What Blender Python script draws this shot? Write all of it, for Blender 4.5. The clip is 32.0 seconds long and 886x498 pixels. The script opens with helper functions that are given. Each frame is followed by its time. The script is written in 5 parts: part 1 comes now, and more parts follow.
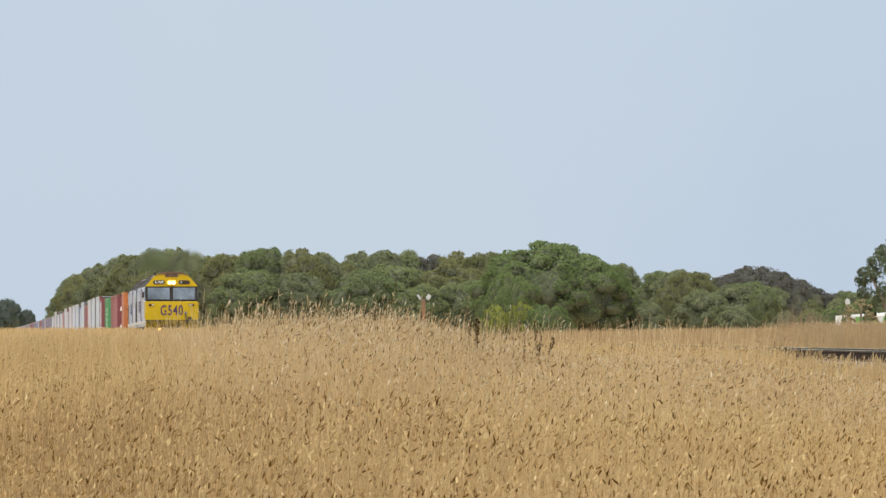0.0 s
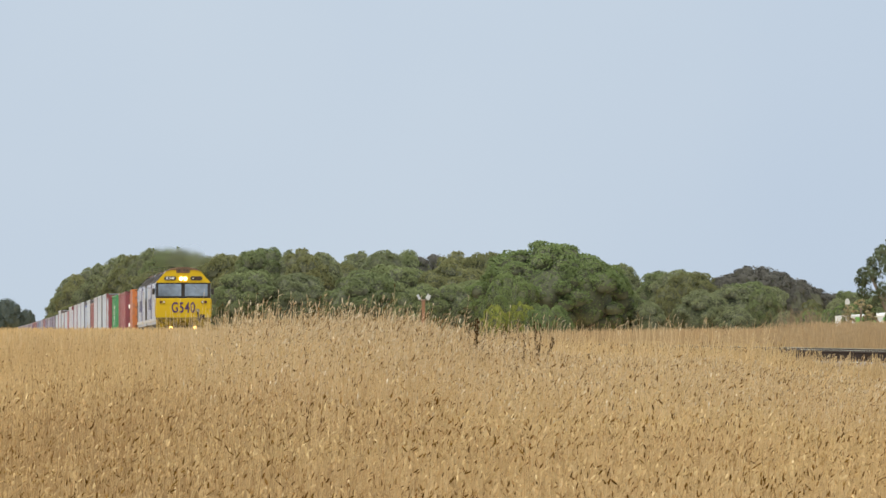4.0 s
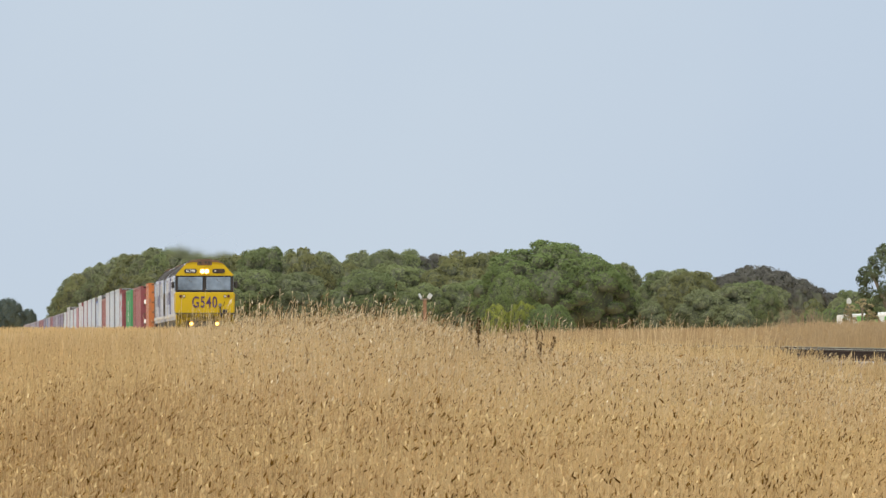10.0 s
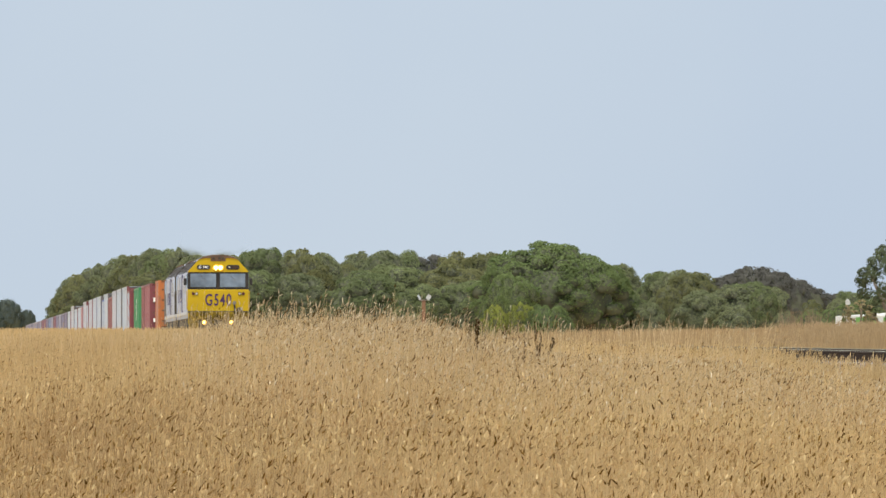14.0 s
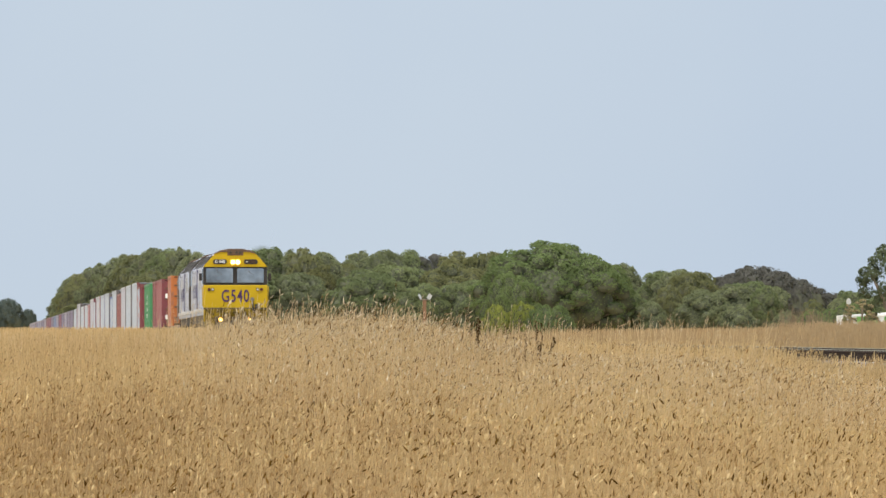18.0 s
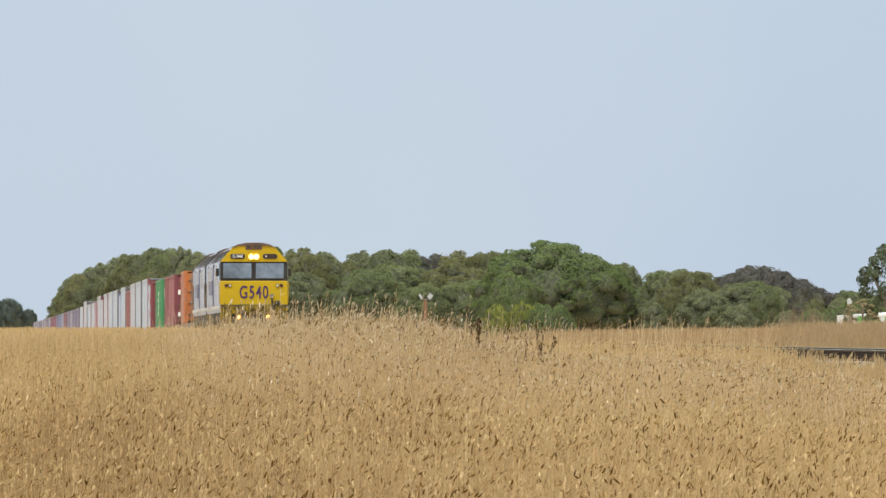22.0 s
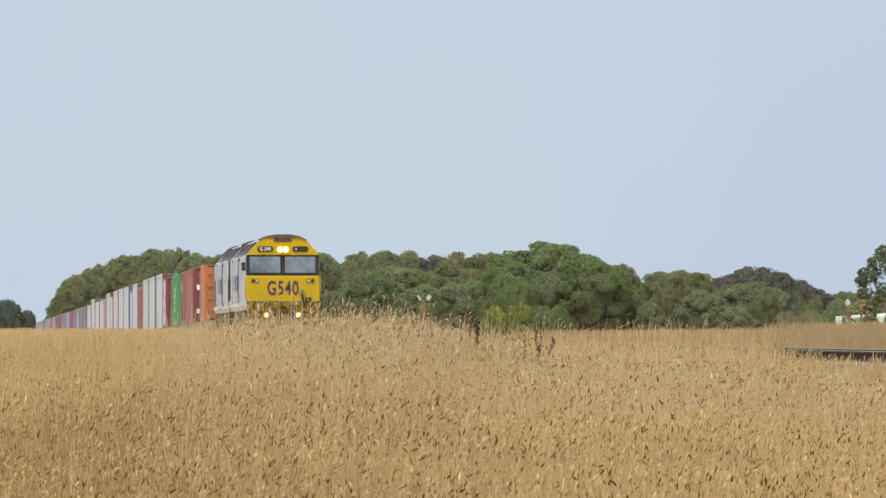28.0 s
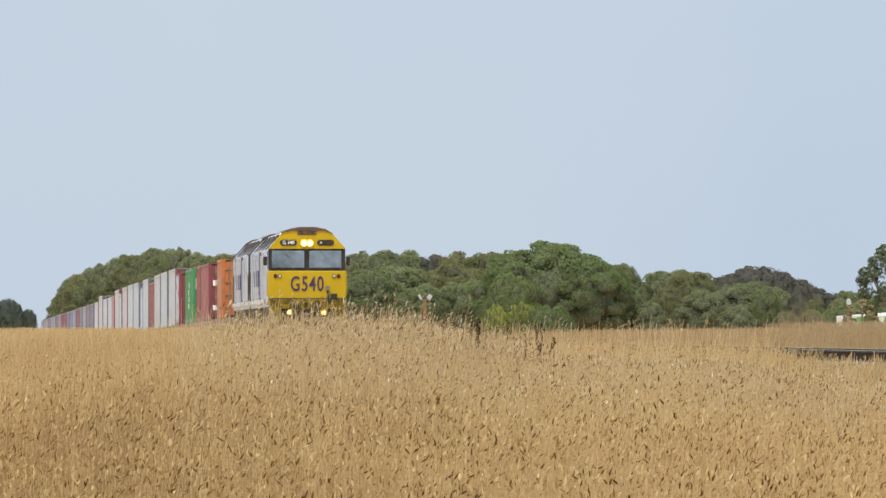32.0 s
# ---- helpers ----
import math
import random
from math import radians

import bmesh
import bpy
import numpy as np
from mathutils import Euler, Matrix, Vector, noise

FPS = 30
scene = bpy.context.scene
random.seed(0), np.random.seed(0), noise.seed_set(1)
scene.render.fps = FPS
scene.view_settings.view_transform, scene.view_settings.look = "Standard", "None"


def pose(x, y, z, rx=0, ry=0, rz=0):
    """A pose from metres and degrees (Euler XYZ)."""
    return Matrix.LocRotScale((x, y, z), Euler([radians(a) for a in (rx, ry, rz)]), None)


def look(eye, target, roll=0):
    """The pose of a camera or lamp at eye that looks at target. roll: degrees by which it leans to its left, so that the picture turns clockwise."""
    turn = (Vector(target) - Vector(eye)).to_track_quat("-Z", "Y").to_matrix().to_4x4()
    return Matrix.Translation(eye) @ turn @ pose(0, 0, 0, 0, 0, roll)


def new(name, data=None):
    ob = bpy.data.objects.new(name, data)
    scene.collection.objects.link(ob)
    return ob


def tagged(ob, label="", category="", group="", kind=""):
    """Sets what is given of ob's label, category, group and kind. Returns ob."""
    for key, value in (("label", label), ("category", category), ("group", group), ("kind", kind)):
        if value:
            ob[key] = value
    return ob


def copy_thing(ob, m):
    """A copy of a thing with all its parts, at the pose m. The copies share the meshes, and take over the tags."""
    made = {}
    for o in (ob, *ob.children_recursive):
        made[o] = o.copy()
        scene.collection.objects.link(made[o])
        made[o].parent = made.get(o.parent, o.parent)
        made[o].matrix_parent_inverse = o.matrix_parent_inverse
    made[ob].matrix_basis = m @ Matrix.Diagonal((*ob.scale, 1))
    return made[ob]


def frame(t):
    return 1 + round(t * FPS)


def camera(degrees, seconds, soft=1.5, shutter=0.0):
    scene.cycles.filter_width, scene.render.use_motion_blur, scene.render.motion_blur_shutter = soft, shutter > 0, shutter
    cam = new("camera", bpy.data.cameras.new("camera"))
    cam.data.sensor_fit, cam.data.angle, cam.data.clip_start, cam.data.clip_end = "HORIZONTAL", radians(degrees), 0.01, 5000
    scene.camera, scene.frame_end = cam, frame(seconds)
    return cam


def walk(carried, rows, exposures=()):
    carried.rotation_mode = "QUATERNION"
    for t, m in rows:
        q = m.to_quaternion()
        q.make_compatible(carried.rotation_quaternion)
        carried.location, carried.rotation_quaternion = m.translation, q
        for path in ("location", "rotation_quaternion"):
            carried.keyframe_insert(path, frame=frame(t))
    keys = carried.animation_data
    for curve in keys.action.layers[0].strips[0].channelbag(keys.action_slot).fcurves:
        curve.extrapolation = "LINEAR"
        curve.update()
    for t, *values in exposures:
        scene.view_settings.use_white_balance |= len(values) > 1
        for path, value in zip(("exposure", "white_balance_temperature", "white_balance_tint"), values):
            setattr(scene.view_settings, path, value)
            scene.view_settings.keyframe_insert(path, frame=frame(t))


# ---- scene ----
F = 18490.0            # bearings below are counted in 1/F of a radian from the line of the railway
EYE_Z = 1.75           # eye height over the field at the camera; the railway runs along +y at x = TRACK_X
TRACK_X = 15.83
SPEED = 5.79           # of the train, metres a second
START = 579.0          # distance of the leading engine's front at 0 s
cam = camera(4.855, 32.0, soft=1.5)


def aim(dx, dy):
    """The tripod's heading, shaken by a few bearings."""
    yaw, pitch = (984 - dx) / F, (134 + dy) / F
    return look((0, 0, EYE_Z), (1000 * math.tan(yaw), 1000, EYE_Z + 1000 * math.tan(pitch) / math.cos(yaw)))


walk(cam, [
    (0, aim(-1.5, 0.7)), (0.5, aim(-2.1, 0.6)), (1, aim(-2.9, 0.6)), (1.5, aim(-2.7, 0.1)), (2, aim(-1.6, -0.5)),
    (2.5, aim(-0.9, -0.9)), (3, aim(-1.0, -0.9)), (3.5, aim(-1.4, -0.4)), (5.5, aim(-3.8, 4.5)), (6, aim(-4.1, 4.6)),
    (6.5, aim(-4.0, 4.0)), (7, aim(-3.7, 2.7)), (7.5, aim(-2.8, 1.6)), (8, aim(-1.6, 0.6)), (8.5, aim(-0.7, 0.2)),
    (9, aim(0.0, 0.1)), (9.5, aim(0.5, -0.1)), (10, aim(0.7, -0.5)), (10.5, aim(0.7, -1.4)), (11, aim(0.4, -1.7)),
    (11.5, aim(0.3, -1.4)), (12, aim(0.1, -0.3)), (12.5, aim(-0.1, 0.7)), (13, aim(-0.4, 1.3)), (13.5, aim(-0.9, 1.6)),
    (14, aim(-1.3, 1.3)), (14.5, aim(-1.3, 0.9)), (16.5, aim(0.5, -2.8)), (17, aim(0.4, -1.9)), (17.5, aim(0.2, -0.8)),
    (18, aim(0.3, 0.3)), (18.5, aim(0.9, 0.2)), (19, aim(1.7, -0.2)), (19.5, aim(2.0, -0.3)), (20, aim(1.9, -0.2)),
    (20.5, aim(1.7, -0.1)), (21, aim(1.3, -0.1)), (21.5, aim(1.3, -0.1)), (22, aim(1.5, -0.1)), (22.5, aim(1.6, -0.1)),
    (23, aim(1.6, 0.2)), (23.5, aim(1.1, 1.1)), (24, aim(0.6, 1.2)), (24.5, aim(0.3, 0.7)), (25, aim(0.6, 0.0)),
    (25.5, aim(0.8, -0.1)), (27.5, aim(-1.0, 2.9)), (28, aim(-1.1, 1.8)), (28.5, aim(-0.8, 0.0)), (29, aim(-0.1, -1.1)),
    (29.5, aim(-0.1, -1.2)), (30, aim(-1.1, -0.3)), (30.5, aim(-1.9, 1.1)), (31, aim(-1.7, 2.1)), (31.5, aim(-0.5, 1.6)),
    (32, aim(0.4, 0.8)),
])

# ---------------------------------------------------------------- light
world = bpy.data.worlds.new("sky")
scene.world = world
world.use_nodes = True
wn, wl = world.node_tree.nodes, world.node_tree.links
wn.clear()
SUN_EL, SUN_AZ = radians(71), radians(203)      # azimuth from +y towards +x: behind the camera, to its left
sky = wn.new("ShaderNodeTexSky")
sky.sky_type, sky.sun_disc, sky.sun_elevation, sky.sun_rotation = "NISHITA", False, SUN_EL, SUN_AZ
sky.dust_density, sky.air_density = 3.0, 1.0
w_scale = wn.new("ShaderNodeVectorMath")
w_scale.operation = "SCALE"
w_scale.inputs["Scale"].default_value = 0.10
w_mix = wn.new("ShaderNodeMix")
w_mix.data_type = "RGBA"
w_mix.inputs["Factor"].default_value = 0.88       # thin high cloud over most of the sky
# the cloud sheet: a little mottled, a little bluer higher up
w_co = wn.new("ShaderNodeTexCoord")
w_noise = wn.new("ShaderNodeTexNoise")
w_noise.inputs["Scale"].default_value = 14.0
w_noise.inputs["Detail"].default_value = 3.0
w_ramp = wn.new("ShaderNodeValToRGB")
w_ramp.color_ramp.elements[0].position, w_ramp.color_ramp.elements[1].position = 0.3, 0.7
w_ramp.color_ramp.elements[0].color = (0.515, 0.615, 0.745, 1)
w_ramp.color_ramp.elements[1].color = (0.575, 0.665, 0.765, 1)
w_bg = wn.new("ShaderNodeBackground")
w_out = wn.new("ShaderNodeOutputWorld")
wl.new(w_co.outputs["Generated"], w_noise.inputs["Vector"])
wl.new(w_noise.outputs["Fac"], w_ramp.inputs["Fac"])
wl.new(sky.outputs["Color"], w_scale.inputs[0])
wl.new(w_scale.outputs["Vector"], w_mix.inputs["A"])
w_sep = wn.new("ShaderNodeSeparateXYZ")
w_up = wn.new("ShaderNodeMapRange")
w_up.inputs["From Min"].default_value, w_up.inputs["From Max"].default_value = 0.04, 0.9
w_tone = wn.new("ShaderNodeMix")                   # the cloud is whiter and brighter overhead
w_tone.data_type = "RGBA"
w_tone.inputs["A"].default_value, w_tone.inputs["B"].default_value = (1, 1, 1, 1), (2.2, 1.92, 1.62, 1)
w_gain = wn.new("ShaderNodeVectorMath")
w_gain.operation = "MULTIPLY"
wl.new(w_co.outputs["Generated"], w_sep.inputs[0])
wl.new(w_sep.outputs["Z"], w_up.inputs["Value"])
wl.new(w_ramp.outputs["Color"], w_gain.inputs[0])
wl.new(w_up.outputs["Result"], w_tone.inputs["Factor"])
wl.new(w_tone.outputs["Result"], w_gain.inputs[1])
wl.new(w_gain.outputs["Vector"], w_mix.inputs["B"])
wl.new(w_mix.outputs["Result"], w_bg.inputs["Color"])
wl.new(w_bg.outputs["Background"], w_out.inputs["Surface"])
w_bg.inputs["Strength"].default_value = 1.1
sun = new("sun", bpy.data.lights.new("sun", "SUN"))
sun.data.energy, sun.data.angle, sun.data.color = 3.8, radians(12), (1.0, 0.94, 0.85)
sun.matrix_world = look((400 * math.sin(SUN_AZ) * math.cos(SUN_EL), 400 * math.cos(SUN_AZ) * math.cos(SUN_EL), 400 * math.sin(SUN_EL)), (0, 0, 0))

# ---------------------------------------------------------------- materials


def node_mat(name):
    m = bpy.data.materials.new(name)
    m.use_nodes = True
    n, l = m.node_tree.nodes, m.node_tree.links
    return m, n, l, n["Principled BSDF"]


def surface(name, col, rough=0.6, metal=0.0, vary=0.18, grain=0.0, scale=2.0, bump=0.0, dirt=None, dirt_amount=0.0, spec=0.5):
    """Painted or mineral surface: broad patches, fine grain, and stains of a second colour with ragged edges."""
    m, n, l, p = node_mat(name)
    co = n.new("ShaderNodeTexCoord")
    info = n.new("ShaderNodeObjectInfo")
    add = n.new("ShaderNodeVectorMath")
    add.operation = "ADD"
    l.new(co.outputs["Object"], add.inputs[0])
    l.new(info.outputs["Random"], add.inputs[1])
    big = n.new("ShaderNodeTexNoise")
    big.inputs["Scale"].default_value, big.inputs["Detail"].default_value = scale, 5
    fine = n.new("ShaderNodeTexNoise")
    fine.inputs["Scale"].default_value, fine.inputs["Detail"].default_value = scale * 14, 4
    for t in (big, fine):
        l.new(add.outputs[0], t.inputs["Vector"])
    ramp = n.new("ShaderNodeValToRGB")
    ramp.color_ramp.elements[0].position, ramp.color_ramp.elements[1].position = 0.3, 0.7
    ramp.color_ramp.elements[0].color = (*[c * (1 - vary) for c in col], 1)
    ramp.color_ramp.elements[1].color = (*[min(1, c * (1 + vary)) for c in col], 1)
    l.new(big.outputs["Fac"], ramp.inputs["Fac"])
    colour = ramp.outputs["Color"]
    if grain:
        mg = n.new("ShaderNodeMix")
        mg.data_type, mg.blend_type = "RGBA", "MULTIPLY"
        mg.inputs["Factor"].default_value = grain
        l.new(colour, mg.inputs["A"])
        l.new(fine.outputs["Color"], mg.inputs["B"])
        gain = n.new("ShaderNodeVectorMath")
        gain.operation = "SCALE"
        gain.inputs["Scale"].default_value = 1 + grain * 0.9
        l.new(mg.outputs["Result"], gain.inputs[0])
        colour = gain.outputs["Vector"]
    if dirt:
        spots = n.new("ShaderNodeTexNoise")
        spots.inputs["Scale"].default_value, spots.inputs["Detail"].default_value = scale * 2.3, 8
        spots.inputs["Roughness"].default_value = 0.7
        l.new(add.outputs[0], spots.inputs["Vector"])
        cut = n.new("ShaderNodeMapRange")
        cut.inputs["From Min"].default_value = 0.62 - dirt_amount * 0.35
        cut.inputs["From Max"].default_value = 0.78 - dirt_amount * 0.2
        l.new(spots.outputs["Fac"], cut.inputs["Value"])
        md = n.new("ShaderNodeMix")
        md.data_type = "RGBA"
        l.new(cut.outputs["Result"], md.inputs["Factor"])
        l.new(colour, md.inputs["A"])
        md.inputs["B"].default_value = (*dirt, 1)
        colour = md.outputs["Result"]
    l.new(colour, p.inputs["Base Color"])
    p.inputs["Roughness"].default_value, p.inputs["Metallic"].default_value = rough, metal
    p.inputs["Specular IOR Level"].default_value = spec
    if bump:
        b = n.new("ShaderNodeBump")
        b.inputs["Strength"].default_value, b.inputs["Distance"].default_value = bump, 0.02
        l.new(fine.outputs["Fac"], b.inputs["Height"])
        l.new(b.outputs["Normal"], p.inputs["Normal"])
    return m


def glow(name, col, strength):
    m, n, l, p = node_mat(name)
    p.inputs["Base Color"].default_value = (*col, 1)
    p.inputs["Emission Color"].default_value = (*col, 1)
    p.inputs["Emission Strength"].default_value = strength
    return m


def plant(name, stops, rough=0.75, through_light=0.25, tint=0.25, mottle=0.0, drift=0.0):
    """Leaves, stems and seed heads: each piece takes its colour from the ramp, each plant is shifted as a whole."""
    m, n, l, p = node_mat(name)
    geo = n.new("ShaderNodeNewGeometry")
    info = n.new("ShaderNodeObjectInfo")
    ramp = n.new("ShaderNodeValToRGB")
    while len(ramp.color_ramp.elements) < len(stops):
        ramp.color_ramp.elements.new(0.5)
    for e, (at, col) in zip(ramp.color_ramp.elements, stops):
        e.position, e.color = at, (*col, 1)
    l.new(geo.outputs["Random Per Island"], ramp.inputs["Fac"])
    hsv = n.new("ShaderNodeHueSaturation")
    hue = n.new("ShaderNodeMapRange")
    hue.inputs["To Min"].default_value, hue.inputs["To Max"].default_value = 0.5 - 0.05 * tint, 0.5 + 0.05 * tint
    l.new(info.outputs["Random"], hue.inputs["Value"])
    l.new(hue.outputs["Result"], hsv.inputs["Hue"])
    val = n.new("ShaderNodeMapRange")
    val.inputs["To Min"].default_value, val.inputs["To Max"].default_value = 1 + tint, 1 - tint
    l.new(info.outputs["Random"], val.inputs["Value"])
    l.new(val.outputs["Result"], hsv.inputs["Value"])
    colour = ramp.outputs["Color"]
    if mottle:
        co = n.new("ShaderNodeTexCoord")
        tex = n.new("ShaderNodeTexNoise")
        tex.inputs["Scale"].default_value, tex.inputs["Detail"].default_value, tex.inputs["Roughness"].default_value = 0.8, 5, 0.6
        l.new(co.outputs["Object"], tex.inputs["Vector"])
        span = n.new("ShaderNodeMapRange")
        span.inputs["From Min"].default_value, span.inputs["From Max"].default_value = 0.3, 0.7
        span.inputs["To Min"].default_value, span.inputs["To Max"].default_value = 1 - mottle, 1 + mottle
        l.new(tex.outputs["Fac"], span.inputs["Value"])
        mul = n.new("ShaderNodeVectorMath")
        mul.operation = "SCALE"
        l.new(colour, mul.inputs[0])
        l.new(span.outputs["Result"], mul.inputs["Scale"])
        colour = mul.outputs["Vector"]
    if drift:
        tex = n.new("ShaderNodeTexNoise")
        tex.inputs["Scale"].default_value, tex.inputs["Detail"].default_value = 0.55, 4
        l.new(geo.outputs["Position"], tex.inputs["Vector"])
        tone = n.new("ShaderNodeValToRGB")
        tone.color_ramp.elements[0].position, tone.color_ramp.elements[1].position = 0.34, 0.66
        tone.color_ramp.elements[0].color = (1 - drift, 1 - drift * 1.25, 1 - drift * 1.1, 1)
        tone.color_ramp.elements[1].color = (1 + drift * 0.6, 1 + drift * 0.85, 1 + drift * 1.2, 1)
        mul = n.new("ShaderNodeMix")
        mul.data_type, mul.blend_type = "RGBA", "MULTIPLY"
        mul.inputs["Factor"].default_value = 1.0
        l.new(colour, mul.inputs["A"])
        l.new(tex.outputs["Fac"], tone.inputs["Fac"])
        l.new(tone.outputs["Color"], mul.inputs["B"])
        colour = mul.outputs["Result"]
    l.new(colour, hsv.inputs["Color"])
    l.new(hsv.outputs["Color"], p.inputs["Base Color"])
    p.inputs["Roughness"].default_value = rough
    p.inputs["Specular IOR Level"].default_value = 0.12
    if through_light:
        tr = n.new("ShaderNodeBsdfTranslucent")
        mix = n.new("ShaderNodeMixShader")
        mix.inputs["Fac"].default_value = through_light
        l.new(hsv.outputs["Color"], tr.inputs["Color"])
        l.new(p.outputs["BSDF"], mix.inputs[1])
        l.new(tr.outputs["BSDF"], mix.inputs[2])
        l.new(mix.outputs["Shader"], n["Material Output"].inputs["Surface"])
    return m


